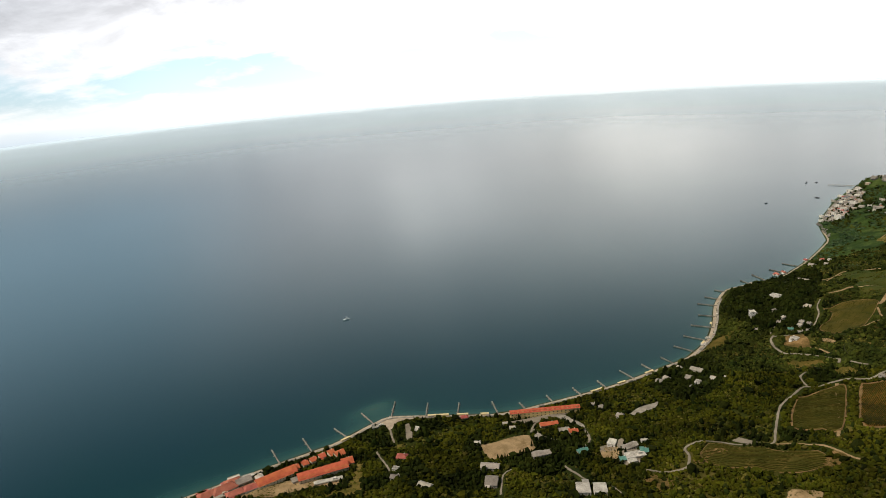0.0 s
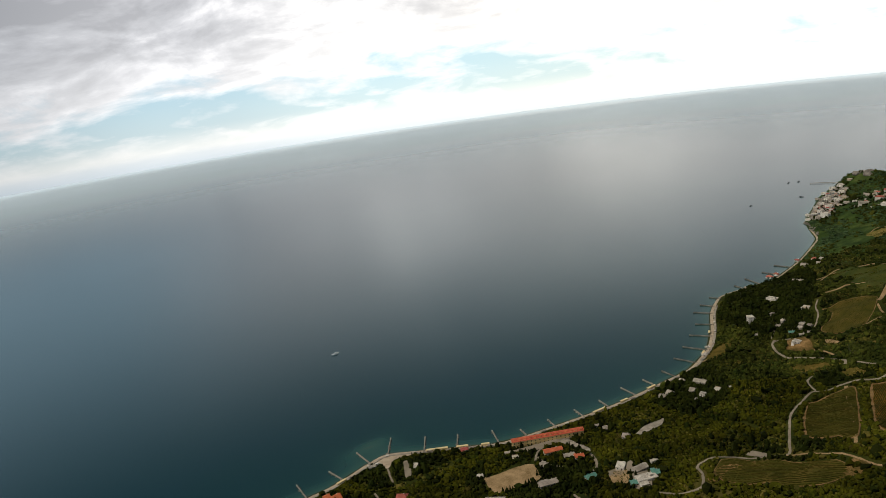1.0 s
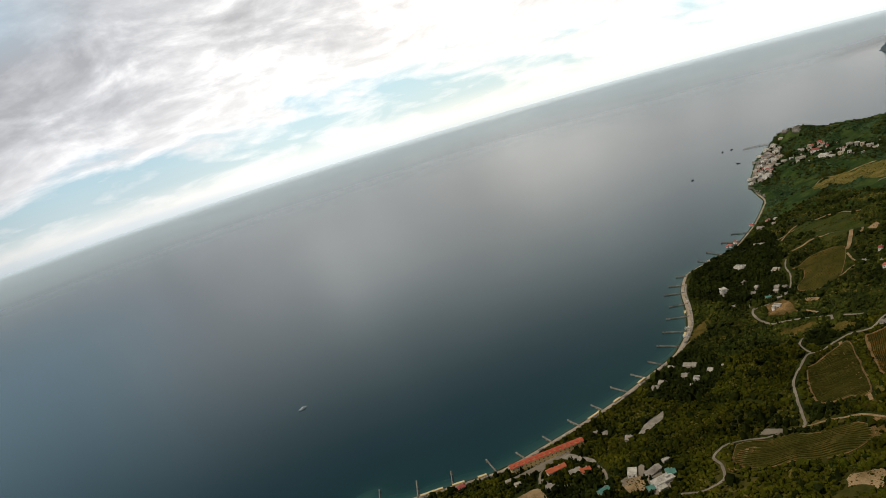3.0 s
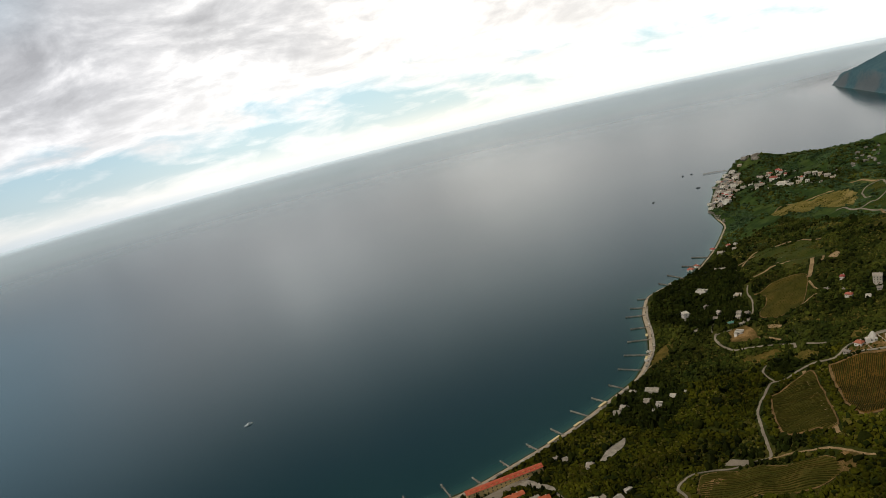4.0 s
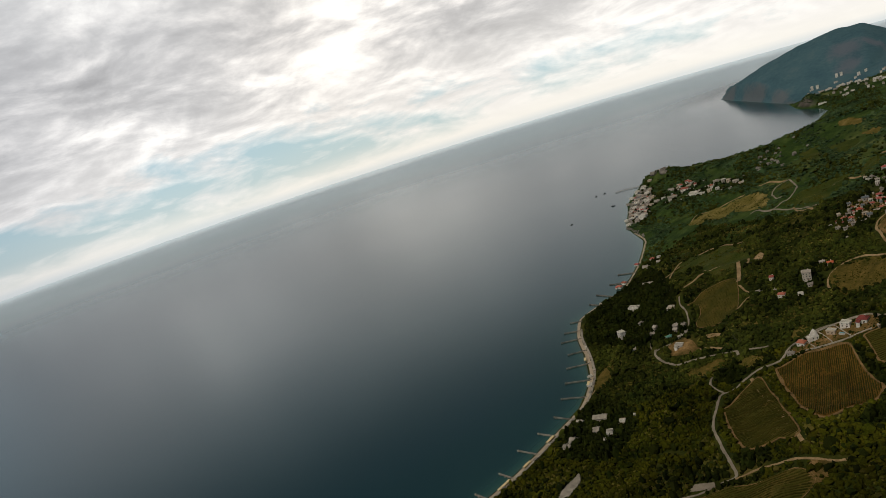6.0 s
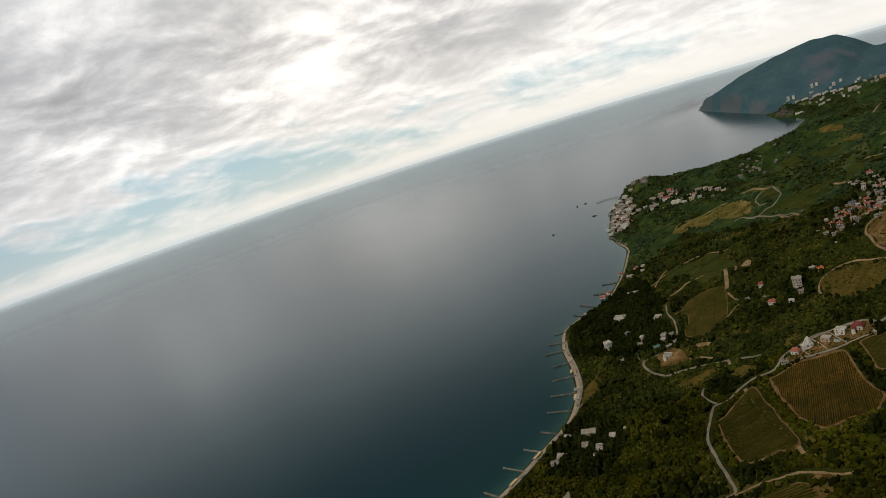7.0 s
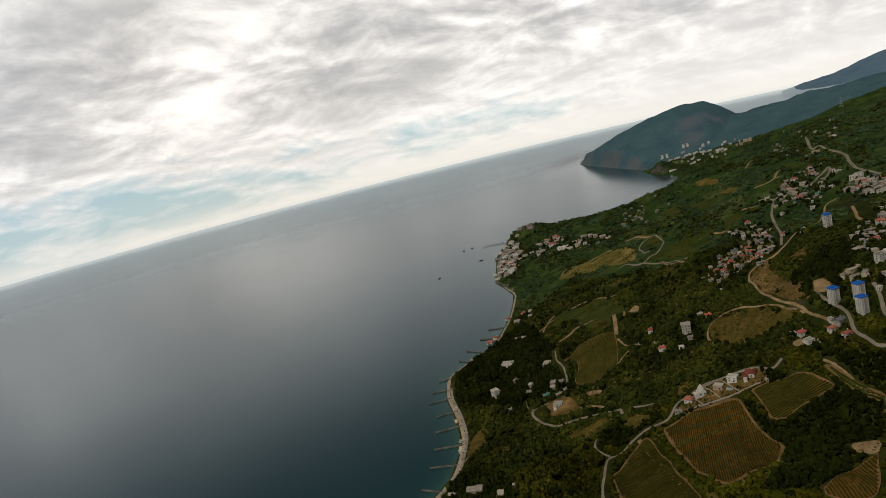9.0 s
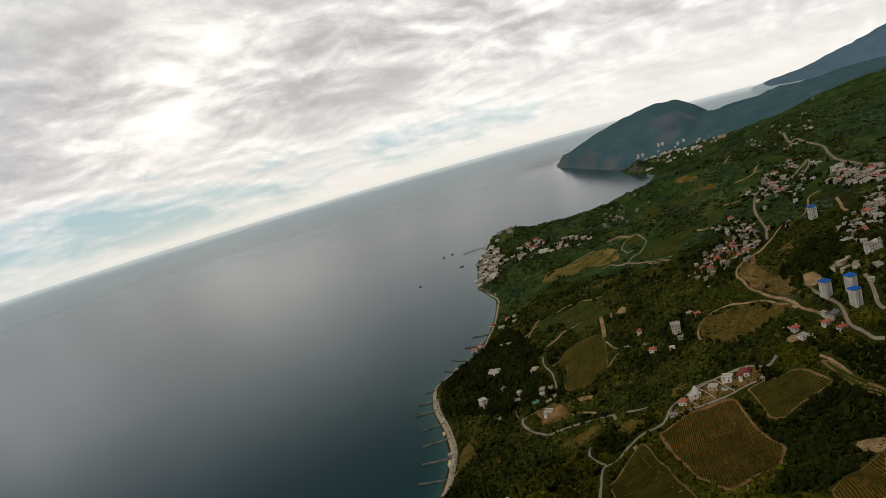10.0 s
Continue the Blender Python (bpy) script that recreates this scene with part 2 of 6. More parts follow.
def land(name="scrub_ground", haze_tint=(1.0, 1.0, 1.0)):
    m, t, b = material(name, 0.95)
    at = place_node(t)
    wide, mid, g = noise_node(t, at, 0.006, 4, 0.6, 0.4), noise_node(t, at, 0.035, 5, 0.62), noise_node(t, at, 0.5, 5, 0.7)
    f = math_node(t, "ADD", math_node(t, "MULTIPLY", mid, 0.7), math_node(t, "MULTIPLY", g, 0.3))
    green = ramp_node(t, f, [(0.36, (0.011, 0.016, 0.004)), (0.52, (0.028, 0.034, 0.006)), (0.64, (0.056, 0.054, 0.011)), (0.74, (0.115, 0.09, 0.03))])
    dry = ramp_node(t, f, [(0.36, (0.038, 0.038, 0.007)), (0.55, (0.080, 0.064, 0.015)), (0.72, (0.16, 0.105, 0.037))])
    col = mix_node(t, ramp_node(t, wide, [(0.56, 0.0), (0.68, 1.0)]), green, dry)
    # a bluish multiply puts distance haze into the ground colour
    if haze_tint != (1.0, 1.0, 1.0):
        col = mix_node(t, 1.0, col, haze_tint, "MULTIPLY")
    steep = t.nodes.new("ShaderNodeSeparateXYZ")
    t.links.new(t.nodes.new("ShaderNodeNewGeometry").outputs["Normal"], steep.inputs[0])
    rock = ramp_node(t, f, [(0.4, (0.040, 0.036, 0.030)), (0.66, (0.115, 0.10, 0.082))])
    col = mix_node(t, ramp_node(t, steep.outputs[2], [(0.70, 1.0), (0.86, 0.0)]), col, rock)
    t.links.new(col, b.inputs["Base Color"])
    bump_node(t, b, f, 0.5, 1.5)
    return m


def leaves(name, dark, light, spread):
    return mottled(name, dark, light, 0.9, 0.035, 1.1, 0.6, "island", spread, hue=0.014, broad=0.30)


WATER, GROUND = water(), land()
SCRUB = leaves("scrub_leaves", (0.0112, 0.0158, 0.0013), (0.0570, 0.0550, 0.0040), 0.34)
# leaf colour lightened and blued to stand for haze on the far slopes
FAR_SCRUB = leaves("hazed_scrub_leaves", (0.0175, 0.036, 0.015), (0.053, 0.079, 0.030), 0.26)
GREEN_SCRUB = leaves("green_scrub_leaves", (0.0105, 0.0175, 0.0030), (0.049, 0.053, 0.0080), 0.36)
PINE = leaves("dark_park_leaves", (0.0050, 0.0082, 0.0013), (0.0185, 0.0225, 0.0032), 0.36)
DRY = leaves("dry_bush_leaves", (0.036, 0.038, 0.007), (0.098, 0.080, 0.017), 0.45)
VINE = mottled("vine_leaves", (0.024, 0.027, 0.004), (0.054, 0.045, 0.008), 0.9, 0.05, 1.5, 0.5, "object", 0.2)
SOIL = mottled("dry_vineyard_soil", (0.058, 0.038, 0.007), (0.130, 0.068, 0.014), 0.95, 0.03, 0.8, 0.4, third=(0.076, 0.052, 0.009))
DIRT = mottled("bare_earth", (0.15, 0.098, 0.044), (0.36, 0.245, 0.130), 0.95, 0.08, 0.7, 0.6)
ROAD = mottled("pale_worn_asphalt", (0.14, 0.115, 0.085), (0.27, 0.225, 0.17), 0.9, 0.06, 1.5, 0.2)
PEBBLE = mottled("pale_pebbles", (0.25, 0.195, 0.14), (0.44, 0.355, 0.26), 0.95, 0.12, 2.5, 0.5)
BORDER = mottled("trodden_field_edge", (0.085, 0.055, 0.020), (0.230, 0.138, 0.060), 0.95, 0.09, 0.6, 0.5)
WORN = mottled("worn_pale_concrete", (0.10, 0.09, 0.075), (0.30, 0.265, 0.215), 0.85, 0.12, 0.9, 0.5)
# darker copy for groynes seen against the light, shade put into the colour
GROYNE_BACKLIT = mottled("backlit_dark_concrete", (0.055, 0.050, 0.042), (0.20, 0.18, 0.15), 0.8, 0.12, 0.9, 0.5)
CONCRETE = mottled("weathered_concrete", (0.16, 0.137, 0.110), (0.36, 0.315, 0.255), 0.9, 0.15, 1.5, 0.3)
STONE = mottled("grey_rock", (0.09, 0.08, 0.07), (0.27, 0.24, 0.20), 0.95, 0.08, 0.9, 0.8)
# same ground, with the haze of distance multiplied into its colour
FAR_GROUND = land("hazed_slope_ground", (1.1, 1.55, 1.9))


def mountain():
    """Blue-green forest, bare reddish scree and brown sea cliffs, all with distance haze in the colour."""
    m, t, b = material("hazed_mountain_forest", 0.95)
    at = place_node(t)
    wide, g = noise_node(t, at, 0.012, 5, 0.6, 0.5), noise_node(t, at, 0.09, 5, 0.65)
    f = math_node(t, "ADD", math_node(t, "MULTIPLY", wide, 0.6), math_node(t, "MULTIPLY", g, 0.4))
    # tones lightened and blued to imitate the haze of distance
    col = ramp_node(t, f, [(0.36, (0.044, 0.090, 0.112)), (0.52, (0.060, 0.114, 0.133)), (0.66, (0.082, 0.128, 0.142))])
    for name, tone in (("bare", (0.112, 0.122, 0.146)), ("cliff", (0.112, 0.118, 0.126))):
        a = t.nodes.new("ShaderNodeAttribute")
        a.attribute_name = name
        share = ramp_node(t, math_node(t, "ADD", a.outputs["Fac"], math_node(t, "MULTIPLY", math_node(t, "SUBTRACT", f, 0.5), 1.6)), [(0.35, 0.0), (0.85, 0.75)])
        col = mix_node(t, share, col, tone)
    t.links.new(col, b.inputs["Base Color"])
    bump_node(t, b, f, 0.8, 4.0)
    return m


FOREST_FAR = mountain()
# pale blue of distance haze painted into the hill colour
HILL_FAR = mottled("painted_haze_hill", (0.085, 0.145, 0.205), (0.120, 0.185, 0.245), 1.0, 0.008, 0.05, 0.0)
VINE_SOIL = mottled("weedy_vineyard_soil", (0.026, 0.030, 0.005), (0.062, 0.052, 0.010), 0.95, 0.045, 0.7, 0.5, third=(0.105, 0.068, 0.018))
STRAW = mottled("dry_straw_meadow", (0.040, 0.042, 0.008), (0.125, 0.090, 0.022), 0.95, 0.05, 0.6, 0.7, third=(0.205, 0.145, 0.052))
GRASS = mottled("green_terrace_grass", (0.018, 0.032, 0.006), (0.044, 0.054, 0.010), 0.95, 0.03, 0.5, 0.6, third=(0.075, 0.064, 0.016))
EARTH = mottled("brown_earth_and_weeds", (0.030, 0.030, 0.007), (0.140, 0.086, 0.030), 0.95, 0.055, 0.5, 0.7, third=(0.290, 0.175, 0.078))
MEADOW = mottled("brown_dry_meadow", (0.030, 0.032, 0.006), (0.095, 0.068, 0.015), 0.95, 0.06, 0.45, 0.8, third=(0.165, 0.105, 0.029))
GOLD = mottled("golden_dry_grass", (0.058, 0.058, 0.013), (0.150, 0.118, 0.030), 0.95, 0.035, 0.4, 0.7, third=(0.280, 0.200, 0.080))

# ---- mesh helpers ----
def mesh_of(name, verts, faces, mat, smooth=False):
    me = bpy.data.meshes.new(name)
    me.from_pydata([tuple(v) for v in verts] if not isinstance(verts, np.ndarray) else verts.tolist(), [], faces if isinstance(faces, list) else faces.tolist())
    for m in (mat if isinstance(mat, (list, tuple)) else [mat]):
        me.materials.append(m)
    if smooth:
        me.shade_smooth()
    me.update()
    return me


def grid_faces(rows, cols, wrap=False):
    n = cols if wrap else cols - 1
    i, j = np.meshgrid(np.arange(rows - 1), np.arange(n), indexing="ij")
    k = (j + 1) % cols
    return np.stack([i * cols + j, i * cols + k, (i + 1) * cols + k, (i + 1) * cols + j], -1).reshape(-1, 4)


def z_at(x, y):
    return float(ground_at(np.array([float(x)]), np.array([float(y)]))[0])


CENTRE, RIM = (20.0, 150.0), 4700.0
BANK = (-124.0, 784.0)


def polar(rings, angles):
    r, a = np.meshgrid(rings, angles, indexing="ij")
    return CENTRE[0] + r * np.sin(a), CENTRE[1] + r * np.cos(a)


# the sea: one sheet to the horizon
angles = np.radians(np.concatenate([np.arange(-60, 80, 0.35), np.arange(80, 300, 4.0)]))
rings = np.concatenate([[1.0, 150, 300, 400], np.arange(450, 1300, 9.0), np.geomspace(1300, RIM, 60)])
sx, sy = polar(rings, angles)
sd = np.maximum(-ground_at(sx, sy), 0)
# a pale sandbank before the western groynes
u_, v_ = (sx - BANK[0]) * 0.85 + (sy - BANK[1]) * 0.53, -(sx - BANK[0]) * 0.53 + (sy - BANK[1]) * 0.85
sd = sd * (1 - 0.95 * np.exp(-(u_ / 52.0) ** 2 - (v_ / 24.0) ** 2))
verts = np.stack([sx, sy, np.zeros_like(sx)], -1).reshape(-1, 3)
me = mesh_of("sea", verts, grid_faces(*sx.shape, wrap=True)[:, ::-1], WATER, True)
me.attributes.new("depth", "FLOAT", "POINT").data.foreach_set("value", sd.reshape(-1).astype(np.float32))
me.attributes.new("offshore", "FLOAT", "POINT").data.foreach_set("value", to_line(sx, sy, SHORE)[0].reshape(-1).astype(np.float32))
tagged(new("sea", me), "calm grey-blue open sea with soft silvery light", "water", kind="structure")


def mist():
    """A sheet that imitates distance haze: mostly clear, denser far out."""
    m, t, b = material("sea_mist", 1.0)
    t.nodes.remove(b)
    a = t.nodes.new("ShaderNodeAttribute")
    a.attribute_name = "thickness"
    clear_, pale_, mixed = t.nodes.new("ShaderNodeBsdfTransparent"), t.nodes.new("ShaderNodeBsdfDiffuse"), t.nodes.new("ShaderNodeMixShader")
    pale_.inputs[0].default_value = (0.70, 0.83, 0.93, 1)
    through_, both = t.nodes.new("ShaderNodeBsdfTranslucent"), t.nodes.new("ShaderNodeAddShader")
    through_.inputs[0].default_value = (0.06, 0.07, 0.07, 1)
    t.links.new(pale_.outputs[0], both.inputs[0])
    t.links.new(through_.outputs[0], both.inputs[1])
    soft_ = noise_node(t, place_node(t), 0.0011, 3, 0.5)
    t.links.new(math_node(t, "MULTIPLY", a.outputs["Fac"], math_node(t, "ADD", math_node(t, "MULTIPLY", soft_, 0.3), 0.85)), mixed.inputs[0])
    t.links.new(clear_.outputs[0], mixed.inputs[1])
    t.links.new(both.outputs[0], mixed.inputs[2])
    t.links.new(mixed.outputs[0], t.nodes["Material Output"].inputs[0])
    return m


# thin see-through sheet added low over the open sea, whitening the horizon like haze
haze_angles = np.radians(np.arange(-60, 64, 1.0))
haze_rings = np.linspace(1300, RIM - 5, 60)
hx, hy = polar(haze_rings, haze_angles)
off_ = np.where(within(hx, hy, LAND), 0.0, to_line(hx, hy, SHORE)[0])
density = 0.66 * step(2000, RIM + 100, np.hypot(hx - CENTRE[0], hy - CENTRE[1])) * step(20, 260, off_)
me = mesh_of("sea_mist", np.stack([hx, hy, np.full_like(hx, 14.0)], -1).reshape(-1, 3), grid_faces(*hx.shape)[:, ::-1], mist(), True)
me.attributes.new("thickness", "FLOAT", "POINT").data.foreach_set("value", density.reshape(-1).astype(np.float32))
tagged(new("sea_mist", me), "thin pale sheet imitating haze low over the far sea", "mist", kind="stuff")

# the land: one sheet from the sea bed to the hills
angles = np.radians(np.concatenate([np.arange(-40, 84, 0.22), np.arange(84, 320, 4.0)]))
rings = np.concatenate([[1.0, 120, 240, 340], np.arange(420, 1300, 4.5), np.geomspace(1300, 4300, 190)])
sx, sy = polar(rings, angles)
sz = ground_at(sx, sy)
verts = np.stack([sx, sy, sz], -1).reshape(-1, 3)
faces = grid_faces(*sx.shape, wrap=True)[:, ::-1]
faces = faces[verts[faces, 2].max(1) > -21.5]
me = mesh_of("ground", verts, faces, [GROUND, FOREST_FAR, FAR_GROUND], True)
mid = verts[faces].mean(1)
# farther belts take the materials that carry haze in their colour
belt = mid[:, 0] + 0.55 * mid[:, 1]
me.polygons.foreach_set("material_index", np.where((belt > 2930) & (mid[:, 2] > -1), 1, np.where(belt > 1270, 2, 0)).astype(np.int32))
bare = np.zeros(len(verts))
for bx, by, long, wide in BARE:
    bare = np.maximum(bare, np.exp(-((verts[:, 0] - bx) / long) ** 2 - ((verts[:, 1] - by) / wide) ** 2))
edge = to_line(verts[:, 0], verts[:, 1], SHORE)[0]
cliff = np.exp(-(edge / 38.0) ** 2) * (0.75 + 0.5 * waves(verts[:, 0], verts[:, 1], 160, 2.6))
for name, value in (("bare", bare), ("cliff", cliff)):
    me.attributes.new(name, "FLOAT", "POINT").data.foreach_set("value", value.astype(np.float32))
tagged(new("ground", me), "green hillside of scrub and dry grass above the sea", "ground", kind="structure")

# mountains across the far bay, their haze put into the base colour
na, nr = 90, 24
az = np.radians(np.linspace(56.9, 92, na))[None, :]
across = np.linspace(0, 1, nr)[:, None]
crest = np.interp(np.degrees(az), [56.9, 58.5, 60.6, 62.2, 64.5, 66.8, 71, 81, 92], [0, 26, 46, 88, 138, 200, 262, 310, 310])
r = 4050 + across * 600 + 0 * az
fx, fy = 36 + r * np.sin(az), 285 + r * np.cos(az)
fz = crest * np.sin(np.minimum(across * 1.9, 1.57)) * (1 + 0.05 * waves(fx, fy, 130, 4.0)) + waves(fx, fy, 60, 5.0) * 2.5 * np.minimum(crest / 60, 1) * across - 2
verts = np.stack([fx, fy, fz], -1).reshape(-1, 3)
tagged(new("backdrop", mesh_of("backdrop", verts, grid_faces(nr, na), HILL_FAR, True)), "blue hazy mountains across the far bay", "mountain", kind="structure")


# ---- woods and scrub ----
def icosphere(level):
    bm = bmesh.new()
    bmesh.ops.create_icosphere(bm, subdivisions=level, radius=1.0)
    v = np.array([tuple(p.co) for p in bm.verts])
    f = np.array([[p.index for p in q.verts] for q in bm.faces])
    bm.free()
    return v, f


BALLS = {1: icosphere(1), 2: icosphere(2)}


def clumps(name, places, radius, tall, level, mat, rng, rough=0.36):
    """Uneven crowns at places (n, 3), in one mesh."""
    v, f = BALLS[level]
    n = len(places)
    if not n:
        return None
    turn = rng.uniform(0, 6.283, n)
    c, s = np.cos(turn)[:, None], np.sin(turn)[:, None]
    push = 1 + rng.normal(0, rough, (n, len(v)))
    x, y, z = v[None, :, 0] * push, v[None, :, 1] * push, v[None, :, 2] * push
    wide = (radius * rng.uniform(0.8, 1.2, n))[:, None]
    px = places[:, :1] + (x * c - y * s) * wide
    py = places[:, 1:2] + (x * s + y * c) * radius[:, None]
    pz = places[:, 2:3] + (z * 0.9 + 0.55) * tall[:, None]
    verts = np.stack([px, py, pz], -1).reshape(-1, 3)
    faces = (f[None] + (np.arange(n) * len(v))[:, None, None]).reshape(-1, 3)
    return mesh_of(name, verts, faces, mat, False)


# ---- builders ----
def part(name, me, parent, label=""):
    ob = new(name, me)
    ob.parent = parent
    if label:
        tagged(ob, label)
    return ob


def thing(name, x, y, z, turn, label, category, group="", kind=""):
    ob = new(name)
    ob.matrix_world = pose(x, y, z, 0, 0, turn)
    ob.empty_display_size = 1.0
    return tagged(ob, label, category, group, kind)


MESHES = {}


def box_mesh(name, x0, x1, y0, y1, z0, z1, mat, bevel=0.0):
    """A box; with bevel its upper rim is drawn in a little."""
    key = (name, round(x0, 2), round(x1, 2), round(y0, 2), round(y1, 2), round(z0, 2), round(z1, 2), mat.name)
    if key not in MESHES:
        b = bevel
        v = [(x0, y0, z0), (x1, y0, z0), (x1, y1, z0), (x0, y1, z0), (x0, y0, z1 - b), (x1, y0, z1 - b), (x1, y1, z1 - b), (x0, y1, z1 - b)]
        f = [(3, 2, 1, 0), (0, 1, 5, 4), (1, 2, 6, 5), (2, 3, 7, 6), (3, 0, 4, 7)]
        if b:
            v += [(x0 + b, y0 + b, z1), (x1 - b, y0 + b, z1), (x1 - b, y1 - b, z1), (x0 + b, y1 - b, z1)]
            f += [(4, 5, 9, 8), (5, 6, 10, 9), (6, 7, 11, 10), (7, 4, 8, 11), (8, 9, 10, 11)]
        else:
            f += [(4, 5, 6, 7)]
        MESHES[key] = mesh_of(name, v, f, mat)
    return MESHES[key]


def roof_mesh(w, d, z, rise, mat, hip=0.0, over=0.5):
    """A pitched roof with eaves and thickness; hip: how far the ridge is drawn in at its ends."""
    key = ("roof", w, d, round(z, 2), rise, hip, mat.name)
    if key not in MESHES:
        a, b, t = w / 2 + over, d / 2 + over, 0.25
        e = a - hip
        v = [(-a, -b, z), (a, -b, z), (a, b, z), (-a, b, z), (-a, -b, z + t), (a, -b, z + t), (a, b, z + t), (-a, b, z + t), (-e, 0, z + t + rise), (e, 0, z + t + rise)]
        f = [(3, 2, 1, 0), (0, 1, 5, 4), (1, 2, 6, 5), (2, 3, 7, 6), (3, 0, 4, 7), (4, 5, 9, 8), (6, 7, 8, 9), (5, 6, 9), (7, 4, 8)]
        MESHES[key] = mesh_of("roof", v, f, mat)
    return MESHES[key]


def smooth_line(points, gap):
    """Points along a soft curve through the given ones."""
    p = np.array(points, float)
    if len(p) > 2:
        q = np.vstack([2 * p[0] - p[1], p, 2 * p[-1] - p[-2]])
        out = []
        for i in range(1, len(q) - 2):
            n = max(2, int(np.linalg.norm(q[i + 1] - q[i]) / gap))
            for s in np.linspace(0, 1, n, endpoint=False):
                out.append(0.5 * (2 * q[i] + (q[i + 1] - q[i - 1]) * s + (2 * q[i - 1] - 5 * q[i] + 4 * q[i + 1] - q[i + 2]) * s ** 2 + (3 * q[i] - q[i - 1] - 3 * q[i + 1] + q[i + 2]) * s ** 3))
        out.append(p[-1])
        p = np.array(out)
    else:
        n = max(2, int(np.linalg.norm(p[1] - p[0]) / gap) + 1)
        p = p[0] + (p[1] - p[0]) * np.linspace(0, 1, n)[:, None]
    return p


def ribbon(points, inner, outer, lift, mat, name, drop=1.2, ragged=0.0):
    """A strip beside a line (offsets to its left), laid on the ground, with sides."""
    t = np.gradient(points, axis=0)
    t /= np.linalg.norm(t, axis=1)[:, None] + 1e-9
    n = np.stack([-t[:, 1], t[:, 0]], -1)
    along = np.arange(len(points))
    wob = ragged * (np.sin(along * 0.9) + np.sin(along * 2.3 + 1))
    a, b = points + n * (inner + 0 * wob)[:, None], points + n * (outer + wob)[:, None]
    mid = (a + b) / 2
    za, zm, zb = (ground_at(q[:, 0], q[:, 1]) + lift for q in (a, mid, b))
    k = len(points)
    cols = [np.c_[a, za - drop], np.c_[a, za], np.c_[mid, zm], np.c_[b, zb], np.c_[b, zb - drop]]
    verts = np.stack(cols, 1).reshape(-1, 3)
    f = grid_faces(k, 5)
    return mesh_of(name, verts, f[:, ::-1] if inner.mean() < outer.mean() else f, mat)


LINES, RINGS, SPOTS, MEADOWS, RECTS, VILLAGE, SOFT = [], [], [], [], [], [], []


def road(name, width, points):
    line, width = smooth_line(points, 3.0), width * 0.54
    far_off = line[:, 0].mean() + line[:, 1].mean() > 1330
    LINES.append((line, width / 2 + (3.4 if far_off else 1.3)))
    mat = DIRT if "track" in name or "dirt" in name or name == "shore_path" else ROAD
    me = ribbon(line, np.full(len(line), -width / 2), np.full(len(line), width / 2), 0.45, mat, name, 1.6, 0.25)
    words = name.replace("_", " ")
    tagged(new(name, me), "pale unpaved %s winding over the slope" % words if mat is DIRT else "pale narrow asphalt %s on the slope" % words, "road", kind="structure")


def strips(ring, angle, gap):
    """Lines of one direction across a ring: pairs of end points, row by row."""
    ring = np.array(ring, float)
    c, s = math.cos(radians(angle)), math.sin(radians(angle))
    u, v = ring[:, 0] * c + ring[:, 1] * s, -ring[:, 0] * s + ring[:, 1] * c
    rows = []
    for h in np.arange(v.min() + gap / 2, v.max(), gap):
        hits = []
        for i in range(len(ring)):
            j = (i + 1) % len(ring)
            if (v[i] > h) != (v[j] > h):
                hits.append(u[i] + (u[j] - u[i]) * (h - v[i]) / (v[j] - v[i]))
        hits.sort()
        for p, q in zip(hits[::2], hits[1::2]):
            if q - p > 4:
                rows.append((p, q, h))
    return rows, c, s


def draped(ring, angle, gap, lift, mat, name):
    """A ring filled with narrow strips that follow the ground."""
    rows, c, s = strips(ring, angle, gap)
    index, verts, faces = {}, [], []

    def corner(u, v):
        key = (round(u, 2), round(v, 2))
        if key not in index:
            index[key] = len(verts)
            verts.append((u * c - v * s, u * s + v * c))
        return index[key]

    for p, q, h in rows:
        inner = np.arange(math.ceil(p / 5 + 0.1) * 5, q - 0.5, 5.0)
        u = np.concatenate([[p], inner, [q]])
        a, b = [corner(t, h - gap / 2) for t in u], [corner(t, h + gap / 2) for t in u]
        faces += [(a[i], a[i + 1], b[i + 1], b[i]) for i in range(len(u) - 1)]
    flat_ = np.array(verts)
    return mesh_of(name, np.c_[flat_, ground_at(flat_[:, 0], flat_[:, 1]) + lift], faces, mat, True)


def bare_ground(name, mat, ring):
    (SOFT if mat in (STRAW, GRASS, EARTH, MEADOW, GOLD) and "yard" not in name else RINGS).append(np.array(ring, float))
    ring_ = np.array(ring, float)
    if name == "village_ground":
        VILLAGE.append(ring_)
    elif mat in (STRAW, DIRT, GRASS, EARTH, MEADOW, GOLD) and name != "sports_field" and "yard" not in name:
        MEADOWS.append(ring_)
    words = name.replace("_", " ")
    edge = smooth_line(ring + ring[:1], 3.0)[:-1]
    if mat in (STRAW, GRASS, EARTH, MEADOW, GOLD):
        # uneven, weathered outline
        out = edge - edge.mean(0)
        size = np.linalg.norm(out, axis=1)[:, None] + 1e-6
        edge = edge + out / size * (np.minimum(0.16 * size, 4.0) * (0.6 * waves(edge[:, 0], edge[:, 1], 26, 6.1) + 0.5 * waves(edge[:, 0], edge[:, 1], 9, 4.4))[:, None])
    tagged(new(name, draped(edge.tolist(), 20, 1.0 if np.ptp(ring_, axis=0).max() < 70 else 1.5, 0.5, mat, name)), ("%s of green and dry grass between the trees" if mat is GRASS else "%s of dry bare ground among the scrub") % words, "ground", kind="structure")


GREEN_FIELDS = ("heart_vineyard", "upper_vineyard", "strip_vineyard")


